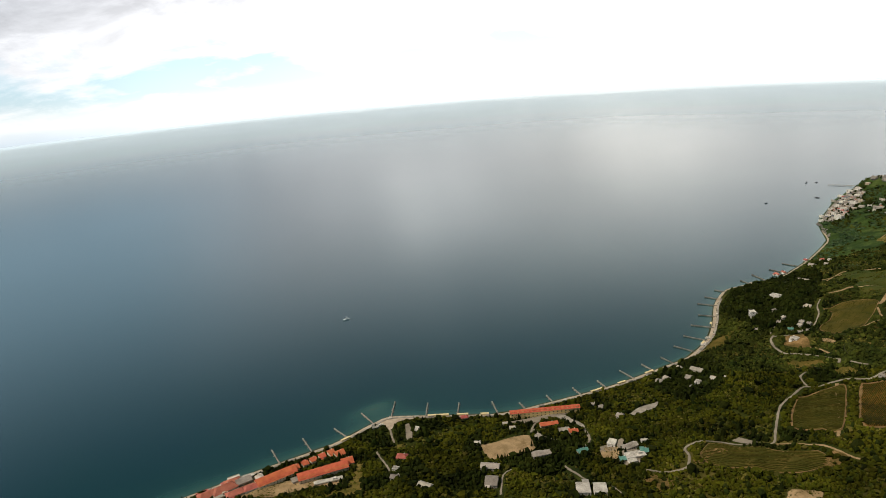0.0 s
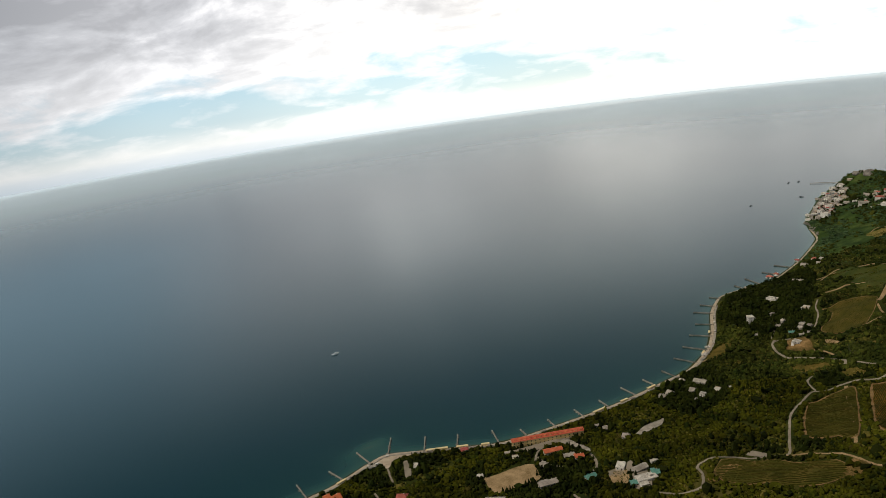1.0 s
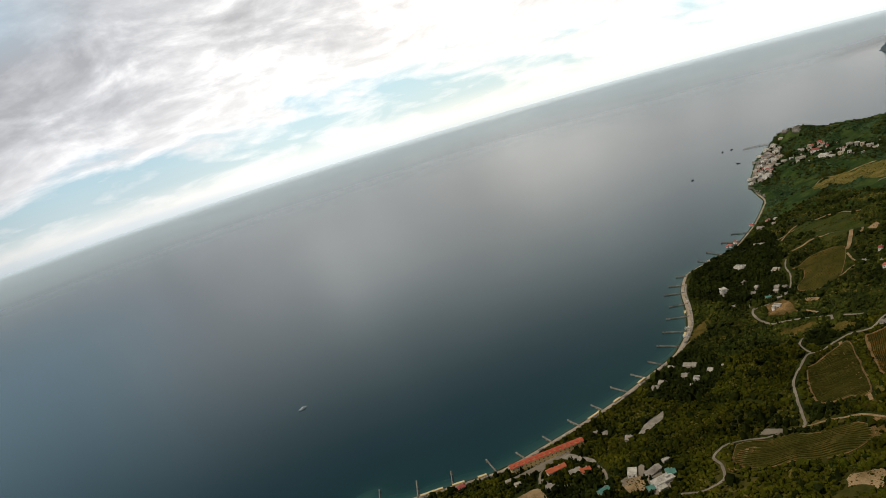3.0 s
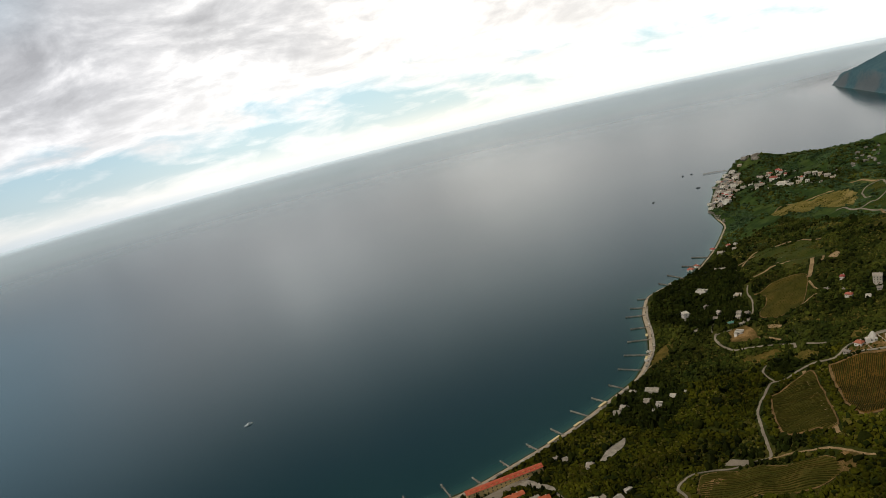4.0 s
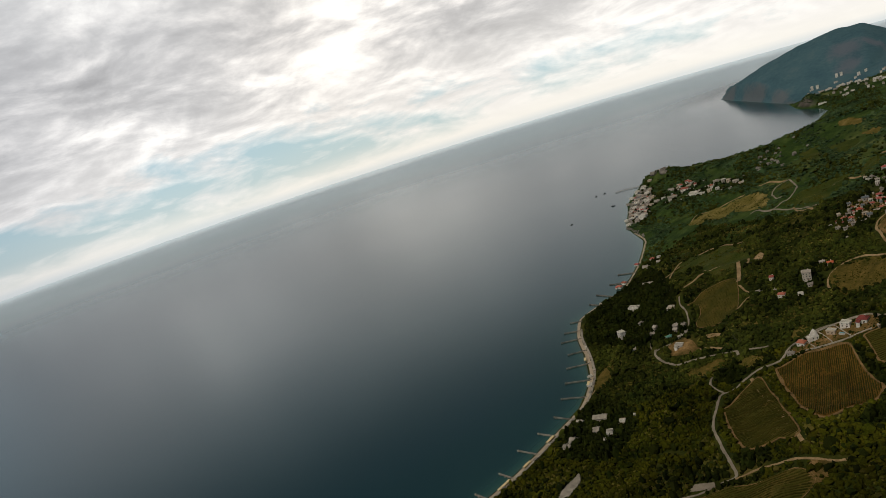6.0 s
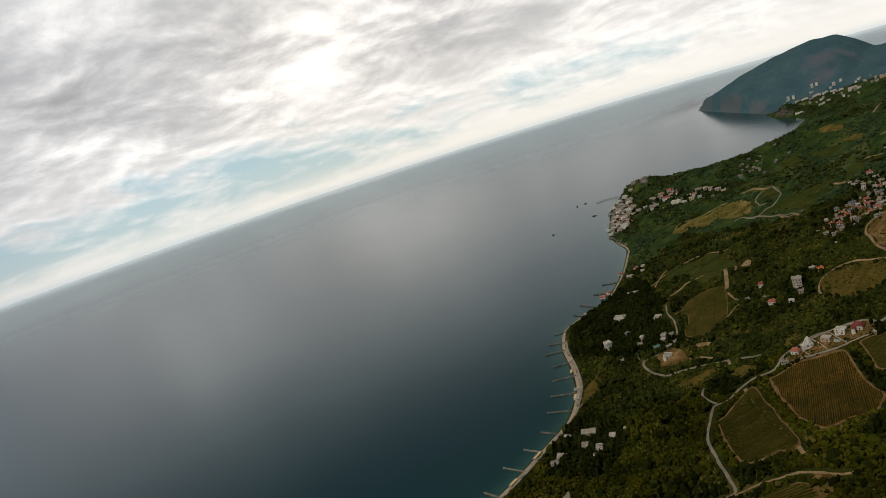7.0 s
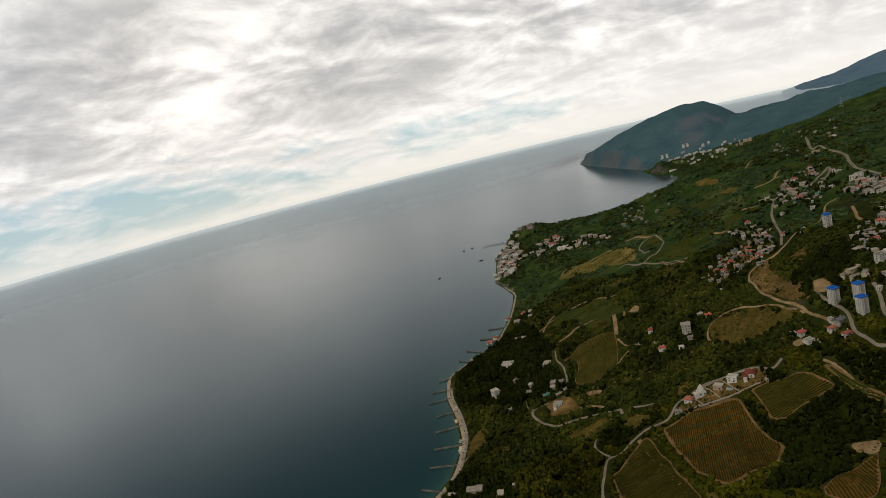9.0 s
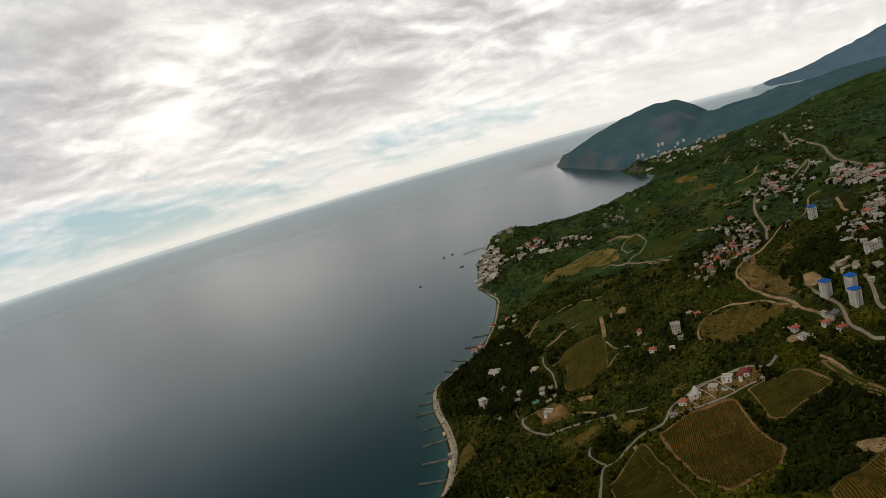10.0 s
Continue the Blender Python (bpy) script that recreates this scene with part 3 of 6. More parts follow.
def vineyard(name, gap, angle, ring):
    round_ring = smooth_line(ring + ring[:1], 6.0)
    RINGS.append(round_ring[:-1])
    mid = round_ring.mean(0)
    field = thing(name, 0, 0, 0, 0, "planted vineyard with green rows on dry brown soil", "vineyard", "vineyards on the slope")
    part("soil", draped(round_ring[:-1].tolist(), angle, gap, 0.45, VINE_SOIL if name in ("heart_vineyard", "upper_vineyard", "middle_vineyard", "lower_vineyard") else GRASS if name in GREEN_FIELDS else SOIL, "soil"), field)
    uneven = 0.55 + 0.5 * waves(round_ring[:, 0], round_ring[:, 1], 45, 2.7) + 0.3 * waves(round_ring[:, 0], round_ring[:, 1], 14, 1.1)
    edge_width = np.clip(uneven, 0.42, 1.5) * {"lower_vineyard": 0.35, "heart_vineyard": 0.5, "large_vineyard": 1.7, "middle_vineyard": 1.5}.get(name, 1.0)
    border = ribbon(round_ring, -edge_width, edge_width, 0.6, BORDER, "border_track", 0.8, 0.3)
    part("border_track", border, field, "pale earth track round the vineyard")
    inner = mid + (round_ring[:-1] - mid) * 0.965
    rows, c, s = strips(inner, angle, gap)
    rand = np.random.default_rng(len(name))
    for p, q, h in rows:
        n = max(3, int((q - p) / 1.6))
        u = np.linspace(p, q, n)
        h2 = h + rand.normal(0, 0.12, n)
        x, y = u * c - h2 * s, u * s + h2 * c
        z = ground_at(x, y) + 0.4
        gone = (rand.random(n) < (0.85 if name == "heart_vineyard" else 0.10)) | (waves(x, y, 30, 8.0) + rand.normal(0, 0.5, n) > 1.1)
        tall, half = rand.uniform(0.7, 1.15, n) * np.where(gone, 0.15, 1), rand.uniform(0.4, 0.6, n) * np.where(gone, 0.3, 1)
        cols = []
        for o, k in ((-1, 0.0), (-0.85, 0.75), (0.0, 1.0), (0.85, 0.75), (1, 0.0)):
            cols.append(np.c_[x - s * half * o, y + c * half * o, z + tall * k])
        part("vine_hedge", mesh_of("vine_hedge", np.stack(cols, 1).reshape(-1, 3), grid_faces(n, 5)[:, ::-1], VINE), field)


# ---- houses ----
def plaster(name, a, b):
    return mottled(name, a, b, 0.85, 0.12, 1.3, 0.15, "object", 0.12)


CREAM = plaster("cream_plaster", (0.50, 0.42, 0.30), (0.68, 0.59, 0.45))
WHITE = plaster("white_plaster", (0.42, 0.385, 0.33), (0.70, 0.65, 0.57))
GREY = plaster("grey_plaster", (0.24, 0.21, 0.17), (0.45, 0.40, 0.335))
OCHRE = plaster("ochre_plaster", (0.36, 0.27, 0.18), (0.52, 0.42, 0.31))
YELLOW = plaster("yellow_plaster", (0.60, 0.40, 0.16), (0.76, 0.54, 0.26))
TILE_O = mottled("orange_roof_tiles", (0.36, 0.080, 0.038), (0.52, 0.135, 0.062), 0.8, 0.2, 2.0, 0.4, "object", 0.06, hue=0.006)
TILE_R = mottled("red_roof_tiles", (0.25, 0.070, 0.048), (0.39, 0.125, 0.088), 0.8, 0.2, 2.0, 0.4, "object", 0.2)
TILE_D = mottled("dark_red_roof_tiles", (0.13, 0.03, 0.025), (0.22, 0.055, 0.045), 0.8, 0.2, 2.0, 0.4)
SLATE = mottled("grey_roof_sheets", (0.16, 0.135, 0.11), (0.34, 0.295, 0.245), 0.75, 0.15, 1.6, 0.3, "object", 0.3)
SLATE_D = mottled("dark_slate_roof", (0.07, 0.08, 0.085), (0.15, 0.16, 0.165), 0.75, 0.15, 1.6, 0.3)
GREEN = mottled("green_roof_sheets", (0.06, 0.16, 0.13), (0.12, 0.25, 0.20), 0.6, 0.2, 1.6, 0.2)
BLUE = mottled("bright_blue_roof", (0.015, 0.10, 0.42), (0.03, 0.17, 0.58), 0.55, 0.3, 1.6, 0.2)
FELT = mottled("pale_flat_roof", (0.21, 0.19, 0.16), (0.49, 0.445, 0.38), 0.9, 0.15, 1.2, 0.3, "object", 0.35)
GLASS = mottled("dark_window_glass", (0.012, 0.015, 0.018), (0.03, 0.035, 0.04), 0.15, 0.5, 1.0, 0.0)
PANE = mottled("grey_window_glass", (0.06, 0.065, 0.07), (0.12, 0.125, 0.13), 0.2, 0.5, 1.0, 0.0)
DOOR = mottled("brown_door", (0.06, 0.03, 0.015), (0.11, 0.06, 0.03), 0.6, 0.4, 2.0, 0.2)

KINDS = {
    "orange": (CREAM, TILE_O, "gable", "cream house with orange tiled roof"),
    "red": (WHITE, TILE_R, "hip", "pale house with red tiled roof"),
    "darkred": (WHITE, TILE_D, "hip", "white villa with dark red roof"),
    "white": (WHITE, FELT, "flat", "white flat-roofed house"),
    "grey": (GREY, SLATE, "gable", "grey house with weathered sheet roof"),
    "brown": (OCHRE, FELT, "flat", "ochre house with pale flat roof"),
    "green": (GREY, GREEN, "gable", "grey building with green roof"),
    "slate": (GREY, SLATE_D, "gable", "grey house with dark slate roof"),
    "terrace": (YELLOW, TILE_O, "gable", "long yellow building with orange roof"),
}
WHERE = {"resort": "in the seaside resort", "waterfront": "by the promenade", "estate": "among trees above the beach", "shore": "in the shore grove",
         "park": "in the dark park", "seaside": "by the shingle beach", "cape": "crowded on the rocky cape", "palace": "on the slope by the cape", "mid": "on the scrubby slope",
         "villa": "above the vineyard", "village": "in the hillside village", "village_low": "at the village edge", "upper": "in the upper village", "town": "in the upper town",
         "town_low": "beside the towers", "school": "round the school court", "hillside": "scattered over the hillside", "far_town": "far off under the mountain"}


def windows(parent, w, d, h, floors, per_w, per_d, size=(1.0, 1.15)):
    size = (size[0], min(size[1], 0.55 * h / floors))
    half = size[0] / 2
    pane = box_mesh("window", -half, half, -0.06, 0.06, 0, size[1], GLASS)
    for k in range(floors):
        z = (0.9 + k * (h - 0.4) / floors) if h > 4 else h * 0.3
        for i in range(per_w):
            x = (i + 0.5) * w / per_w - w / 2
            for y in (-d / 2, d / 2):
                part("window", pane, parent).matrix_basis = pose(x, y, z)
        for i in range(per_d):
            y = (i + 0.5) * d / per_d - d / 2
            for x in (-w / 2, w / 2):
                part("window", pane, parent).matrix_basis = pose(x, y, z, 0, 0, 90)


def house(x, y, w, d, h, kind, turn, group):
    if kind == "tower":
        return tower(x, y, w, d, h, turn)
    if kind == "blue":
        return pool(x, y, w, d, turn)
    wall, roof, shape, words = KINDS[kind]
    SPOTS.append((x, y, 0.55 * min(math.hypot(w, d), 2 * d) + 1.0))
    RECTS.append((x, y, w / 2, d / 2, turn))
    c, s = math.cos(radians(turn)), math.sin(radians(turn))
    corners = [z_at(x + a * w / 2 * c - b * d / 2 * s, y + a * w / 2 * s + b * d / 2 * c) for a in (-1, 1) for b in (-1, 1)]
    z = max(sum(corners) / 4, 0.6)
    far = group in ("far_town", "cape", "palace", "upper", "town", "village", "village_low", "hillside")
    ob = thing("house", x, y, z, turn, words + " " + WHERE[group], "house", "houses " + WHERE[group])
    part("wall", box_mesh("wall", -w / 2, w / 2, -d / 2, d / 2, min(min(corners) - z, 0) - 1.5, h, wall), ob)
    floors = max(1, round(h / 2.1))
    if shape == "flat":
        part("roof", box_mesh("roof", -w / 2 - 0.25, w / 2 + 0.25, -d / 2 - 0.25, d / 2 + 0.25, h, h + 0.35, roof, 0.12), ob)
        rim = box_mesh("parapet", -w / 2, w / 2, -0.14, 0.14, 0, 0.55, wall)
        for e in (-1, 1):
            part("parapet", rim, ob).matrix_basis = pose(0, e * (d / 2 - 0.05), h + 0.34)
        if w > 13:
            part("roof_hut", box_mesh("roof_hut", -1.6, 1.6, -1.3, 1.3, 0, 2.1, wall, 0.1), ob).matrix_basis = pose(w * 0.22, 0, h + 0.34)
    else:
        rise = d * (0.30 if shape == "gable" else 0.34)
        part("roof", roof_mesh(w, d, h, rise, roof, d * 0.45 if shape == "hip" else 0.0), ob)
        if shape == "gable":
            key = ("gable", w, d, h, rise, wall.name)
            if key not in MESHES:
                v = [(x_, b * d / 2, h + (0.24 if b else 0.2 + rise)) for x_ in (-0.1, 0.1) for b in (-1, 1, 0)]
                MESHES[key] = mesh_of("gable", v, [(0, 2, 1), (3, 4, 5), (0, 1, 4, 3), (1, 2, 5, 4), (2, 0, 3, 5)], wall)
            for e in (-1, 1):
                part("gable", MESHES[key], ob).matrix_basis = pose(e * (w / 2 - 0.1), 0, 0)
        if w < 30:
            part("chimney", box_mesh("chimney", -0.4, 0.4, -0.4, 0.4, 0, 1.8, wall, 0.08), ob).matrix_basis = pose(w * 0.2, d * 0.12, h + rise * 0.55)
    if kind == "terrace":
        windows(ob, w, d, h, 2, 17, 2, (1.2, 1.5))
        dormer = roof_mesh(2.6, 2.4, 0.9, 0.8, roof, 0.0, 0.2)
        front = box_mesh("dormer_wall", -1.2, 1.2, -1.2, 1.2, -1.0, 0.9, wall)
        for i in range(14):
            o = part("dormer", front, ob)
            o.matrix_basis = pose((i + 0.5) * w / 14 - w / 2, -d * 0.24, h + 0.9)
            part("dormer_roof", dormer, o)
    elif group == "resort" and kind == "orange" and w > 25:
        windows(ob, w, d, h, 2, 12, 2)
        cross = roof_mesh(d * 0.52, 4.6, 0.0, 1.7, roof, 0.0, 0.2)
        gable_wall = box_mesh("bay_wall", -d * 0.25, d * 0.25, -2.1, 2.1, -2.4, 0.0, wall)
        for i in range(6):
            o = part("bay", gable_wall, ob)
            o.matrix_basis = pose((i + 0.5) * w / 6 - w / 2, d * 0.29, h + 1.0)
            part("bay_roof", cross, o)
            o = part("bay", gable_wall, ob)
            o.matrix_basis = pose((i + 0.5) * w / 6 - w / 2, -d * 0.29, h + 1.0)
            part("bay_roof", cross, o)
    elif far:
        windows(ob, w, d, h, min(floors, 2), 2, 0, (1.2, 1.2))
    else:
        windows(ob, w, d, h, min(floors, 3), max(2, min(6, int(w / 3))), 1 if d > 5 else 0)
    odd = int(x * 7 + y * 3) % 4
    if w < 30 and not far and odd:
        # a lower wing with its own lean-to roof
        ww, wd, wh = round(w * (0.30 + 0.08 * odd), 1), round(d * 0.5, 1), round(h * 0.62, 1)
        side = -1 if odd % 2 else 1
        wing = part("wing", box_mesh("wing", -ww / 2, ww / 2, 0, wd, min(min(corners) - z, 0) - 1.5, wh, wall), ob)
        wing.matrix_basis = pose(side * (w - ww) * 0.45, d / 2 - 0.1, 0) if odd > 1 else pose(side * (w - ww) * 0.45, -d / 2 + 0.1, 0, 0, 0, 180)
        key = ("lean_to", ww, wd, wh, roof.name)
        if key not in MESHES:
            e, r = ww / 2 + 0.3, wd + 0.35
            v = [(-e, 0, wh + wd * 0.22), (e, 0, wh + wd * 0.22), (e, r, wh), (-e, r, wh), (-e, 0, wh + wd * 0.22 + 0.2), (e, 0, wh + wd * 0.22 + 0.2), (e, r, wh + 0.2), (-e, r, wh + 0.2)]
            MESHES[key] = mesh_of("wing_roof", v, [(3, 2, 1, 0), (0, 1, 5, 4), (1, 2, 6, 5), (2, 3, 7, 6), (3, 0, 4, 7), (4, 5, 6, 7)], roof)
        part("wing_roof", MESHES[key], wing)
    part("door", box_mesh("door", -0.5, 0.5, -0.06, 0.06, 0, min(1.9, h * 0.6), DOOR), ob).matrix_basis = pose(w * 0.1 + 0.6, -d / 2 - 0.02, 0)
    return ob


def tower(x, y, w, d, h, turn):
    SPOTS.append((x, y, w * 0.8))
    RECTS.append((x, y, w * 0.7, w * 0.7, turn))
    z = z_at(x, y)
    ob = thing("apartment_tower", x, y, z, turn, "tall white apartment tower with a bright blue roof", "tower", "blue-roofed apartment towers")
    part("wall", box_mesh("wall", -w / 2, w / 2, -d / 2, d / 2, -4, h, WHITE), ob)
    for a in (-1, 1):
        for b in (-1, 1):
            part("corner_bay", box_mesh("corner_bay", -1.3, 1.3, -1.3, 1.3, -4, h - 0.7, WHITE), ob).matrix_basis = pose(a * (w / 2 - 1.0), b * (d / 2 - 1.0), 0)
    part("roof", box_mesh("roof", -w / 2 - 0.35, w / 2 + 0.35, -d / 2 - 0.35, d / 2 + 0.35, h, h + 0.35, BLUE, 0.1), ob, "bright blue flat roof")
    for e in (-1, 1):
        part("parapet", box_mesh("parapet", -w / 2 - 0.5, w / 2 + 0.5, -0.2, 0.2, 0, 0.8, BLUE), ob).matrix_basis = pose(0, e * (d / 2 + 0.5), h + 0.1)
        part("parapet", box_mesh("parapet", -d / 2 - 0.3, d / 2 + 0.3, -0.2, 0.2, 0, 0.8, BLUE), ob).matrix_basis = pose(e * (w / 2 + 0.5), 0, h + 0.1, 0, 0, 90)
    part("lift_house", box_mesh("lift_house", -1.6, 1.6, -1.2, 1.2, 0, 1.5, BLUE, 0.1), ob).matrix_basis = pose(0.5, 0.4, h + 0.4)
    pane = box_mesh("window", -0.38, 0.38, -0.06, 0.06, 0, 0.75, PANE)
    slab = box_mesh("balcony", -1.1, 1.1, -0.7, 0, 0, 0.65, GREY, 0.05)
    for k in range(9):
        level = 0.5 + k * h / 9
        for side in range(4):
            for i in (-1, 0, 1):
                q = pose(0, 0, 0, 0, 0, side * 90) @ pose(i * w * 0.33, -w / 2 - (0.32 if i else 0.02), level + 0.1)
                part("window", pane, ob).matrix_basis = q
            if side % 2 == 0:
                part("balcony", slab, ob).matrix_basis = pose(0, 0, 0, 0, 0, side * 90) @ pose(0, -w / 2, level - 0.35)
    return ob


POOL_WATER = mottled("pool_water", (0.12, 0.30, 0.36), (0.18, 0.38, 0.44), 0.1, 0.3, 1.0, 0.05)


def pool(x, y, w, d, turn):
    SPOTS.append((x, y, w))
    RECTS.append((x, y, w * 0.7, d * 0.8, turn))
    ob = thing("swimming_pool", x, y, z_at(x, y) + 0.5, turn, "small light blue swimming pool with a pale rim", "pool")
    part("water", box_mesh("water", -w / 2, w / 2, -d / 2, d / 2, -0.5, 0.22, POOL_WATER), ob)
    for e in (-1, 1):
        part("rim", box_mesh("rim", -w / 2 - 0.6, w / 2 + 0.6, -0.3, 0.3, -1.2, 0.32, FELT), ob).matrix_basis = pose(0, e * (d / 2 + 0.3), 0)
        part("rim", box_mesh("rim", -d / 2, d / 2, -0.3, 0.3, -1.2, 0.32, FELT), ob).matrix_basis = pose(e * (w / 2 + 0.3), 0, 0, 0, 0, 90)
    return ob


def settle(group, rows):
    for x, y, w, d, h, kind, turn in rows:
        house(x, y, w, d, h, kind, turn, group)


SLAB = {"verts": [], "faces": [], "mats": []}
SLAB_MATS = [WHITE, GREY, OCHRE, FELT, SLATE, SLATE_D, TILE_R, TILE_O, GLASS]


def small_house(x, y, w, d, h, kind, turn):
    """A house in a crowd too far off to pick apart: walls, roof with eaves and window strips."""
    wall, roof, shape, _ = KINDS[kind]
    SPOTS.append((x, y, 0.55 * math.hypot(w, d) + 1.0))
    RECTS.append((x, y, w / 2, d / 2, turn))
    m = pose(x, y, z_at(x, y), 0, 0, turn)

    def add(points, faces, mat):
        base = len(SLAB["verts"])
        SLAB["verts"] += [tuple(m @ Vector(p)) for p in points]
        SLAB["faces"] += [tuple(base + i for i in f) for f in faces]
        SLAB["mats"] += [SLAB_MATS.index(mat)] * len(faces)

    def block(x0, x1, y0, y1, z0, z1, mat):
        add([(x0, y0, z0), (x1, y0, z0), (x1, y1, z0), (x0, y1, z0), (x0, y0, z1), (x1, y0, z1), (x1, y1, z1), (x0, y1, z1)], [(0, 1, 5, 4), (1, 2, 6, 5), (2, 3, 7, 6), (3, 0, 4, 7), (4, 5, 6, 7)], mat)

    a, b = w / 2, d / 2
    block(-a, a, -b, b, -3, h, wall)
    if shape == "flat":
        block(-a - 0.2, a + 0.2, -b - 0.2, b + 0.2, h, h + 0.4, roof)
    else:
        e, r = a + 0.4, b + 0.4
        hip = d * 0.4 if shape == "hip" else 0.0
        add([(-e, -r, h), (e, -r, h), (e, r, h), (-e, r, h), (-e + hip, 0, h + d * 0.32), (e - hip, 0, h + d * 0.32)], [(0, 1, 5, 4), (2, 3, 4, 5), (1, 2, 5), (3, 0, 4), (3, 2, 1, 0)], roof)
    for level in range(max(1, round(h / 2.4))):
        z = 0.8 + level * 2.2
        for i in (-0.27, 0.27):
            for side in (-1, 1):
                block(i * w - 0.5, i * w + 0.5, side * b - 0.06, side * b + 0.06, z, min(z + 1.1, h - 0.2), GLASS)


def distant_houses():
    me = mesh_of("distant_houses", SLAB["verts"], SLAB["faces"], SLAB_MATS)
    me.polygons.foreach_set("material_index", np.array(SLAB["mats"], np.int32))
    tagged(new("distant_houses", me), "crowded small pale houses of the distant settlements", "houses", kind="stuff")


def hamlet(group, ring, count, kinds, seed, size=(6.0, 5.0, 4.0), joined=False):
    """More houses of a settlement, clear of each other and of the roads."""
    rand = random.Random(seed)
    ring = np.array(ring, float)
    lo, hi = ring.min(0), ring.max(0)
    made = tries = 0
    while made < count and tries < 4000:
        tries += 1
        x, y = rand.uniform(lo[0], hi[0]), rand.uniform(lo[1], hi[1])
        at = np.array([x]), np.array([y])
        if not within(*at, ring)[0] or any((x - a) ** 2 + (y - b) ** 2 < ((r * 0.5 + 1.9) if joined else (r * 0.8 + 3.2)) ** 2 for a, b, r in SPOTS):
            continue
        if any(to_line(*at, line)[0][0] < wide + 3 for line, wide in LINES if abs(line - (x, y)).sum(1).min() < 40):
            continue
        k = rand.uniform(0.75, 1.35)
        row = (x, y, round(size[0] * k * rand.uniform(0.9, 1.4), 1), round(size[1] * k, 1), round(size[2] * rand.uniform(0.8, 1.4), 1), rand.choice(kinds), rand.choice((-50, -40, -30, 40, 50)) + rand.uniform(-12, 12))
        if joined:
            small_house(*row)
        else:
            house(*row, group)
        made += 1

# ---- roads, fields and bare ground: plan points in metres ----
road("vineyard_road", 4.5, [(167, 580), (181, 572), (196, 569), (205, 572), (211, 587), (212, 602), (221, 608), (236, 611), (254, 605), (272, 597), (285, 592), (294, 589), (303, 605), (321, 639), (340, 670), (375, 702), (386, 707), (396, 703), (409, 704), (424, 702), (438, 696), (451, 692), (467, 697), (483, 693), (497, 685), (508, 674), (518, 662), (524, 649), (526, 635), (536, 631)])
road("side_road", 4.0, [(388, 707), (388, 719), (390, 730), (398, 740), (403, 743)])
road("hairpin_road", 5.0, [(422, 868), (413, 856), (409, 838), (409, 813), (414, 804), (424, 792), (433, 776), (443, 761), (447, 753), (442, 745)])
road("dirt_road", 4.6, [(867, 760), (855, 768), (804, 741), (776, 732), (780, 748), (768, 753), (747, 750), (732, 751), (718, 754), (703, 759), (692, 766), (677, 759), (660, 740), (642, 716), (624, 689), (616, 669), (604, 652), (593, 636), (588, 621), (583, 607)])
road("tower_street", 5, [(631, 653), (615, 637), (603, 620), (594, 602), (581, 591), (571, 581), (565, 570), (560, 560), (561, 553)])
road("upper_street", 6, [(634, 599), (627, 592), (618, 585), (604, 576), (597, 568)])
road("highway", 8, [(904, 697), (924, 731), (947, 762), (982, 796), (1041, 837), (1085, 868), (1118, 911), (1146, 942), (1184, 984), (1748, 1340)])
road("loop_road", 4.5, [(799, 1073), (780, 1032), (791, 1024), (807, 1028), (815, 1023), (835, 1027), (858, 1044), (883, 1078), (895, 1098), (888, 1108), (875, 1109), (856, 1099), (833, 1068), (821, 1042)])
road("slope_track", 5, [(788, 989), (760, 946), (737, 900)])
road("terrace_track", 5, [(527, 1040), (560, 1057), (587, 1062), (614, 1067), (635, 1063), (651, 1053), (668, 1038), (669, 1000), (676, 978)])
road("middle_track", 5, [(533, 941), (548, 937), (564, 937), (585, 926), (615, 931), (624, 922), (611, 898), (600, 895)])
road("vine_track", 9, [(611, 918), (587, 892), (568, 872), (555, 859)])
road("park_lane", 3.5, [(517, 933), (507, 920), (499, 900), (484, 877), (472, 862)])
road("village_lane", 6, [(914, 879), (864, 850), (821, 816), (778, 781), (738, 755)])
road("ridge_lane", 7, [(934, 834), (974, 849), (998, 851), (1023, 858), (998, 842), (968, 833)])
road("shore_path", 2.5, [(325, 872), (341, 883), (356, 897), (373, 908)])
road("estate_lane", 3.5, [(23, 563), (25, 580), (29, 601), (38, 611)])
road("estate_road", 4.5, [(67, 689), (73, 708), (83, 719)])
road("estate_loop", 4.5, [(71, 696), (78, 675), (93, 667)])
road("estate_drive", 5, [(103, 733), (114, 716), (124, 688), (128, 670), (126, 652), (119, 640)])
road("west_path", 4, [(-101, 762), (-99, 732), (-95, 710), (-90, 689)])
road("west_lane", 3.5, [(-109, 673), (-100, 650), (-89, 619)])
road("court_lane", 3.5, [(92, 608), (98, 593), (106, 576), (123, 563), (133, 538)])
road("resort_road", 5, [(-207, 610), (-193, 624), (-179, 632), (-161, 637)])
road("meadow_track", 4.5, [(780, 1228), (803, 1242), (817, 1241), (821, 1210), (840, 1198), (864, 1192), (869, 1178)])
road("slope_road", 5, [(793, 1086), (798, 1074), (782, 1040), (783, 1028), (786, 1003), (777, 961), (737, 885)])
road("earth_track", 7, [(894, 1166), (893, 1144), (894, 1124), (897, 1105)])
road("terrace_track", 4.5, [(541, 1001), (584, 1045), (611, 1068), (628, 1076), (635, 1076)])
road("vine_track", 4, [(571, 940), (598, 965), (614, 980)])
road("vine_track", 4, [(549, 851), (544, 836), (541, 825)])
road("vine_track", 3.5, [(508, 813), (522, 816), (531, 816)])
road("ridge_track", 6, [(878, 926), (906, 938), (922, 940), (920, 923), (924, 901)])
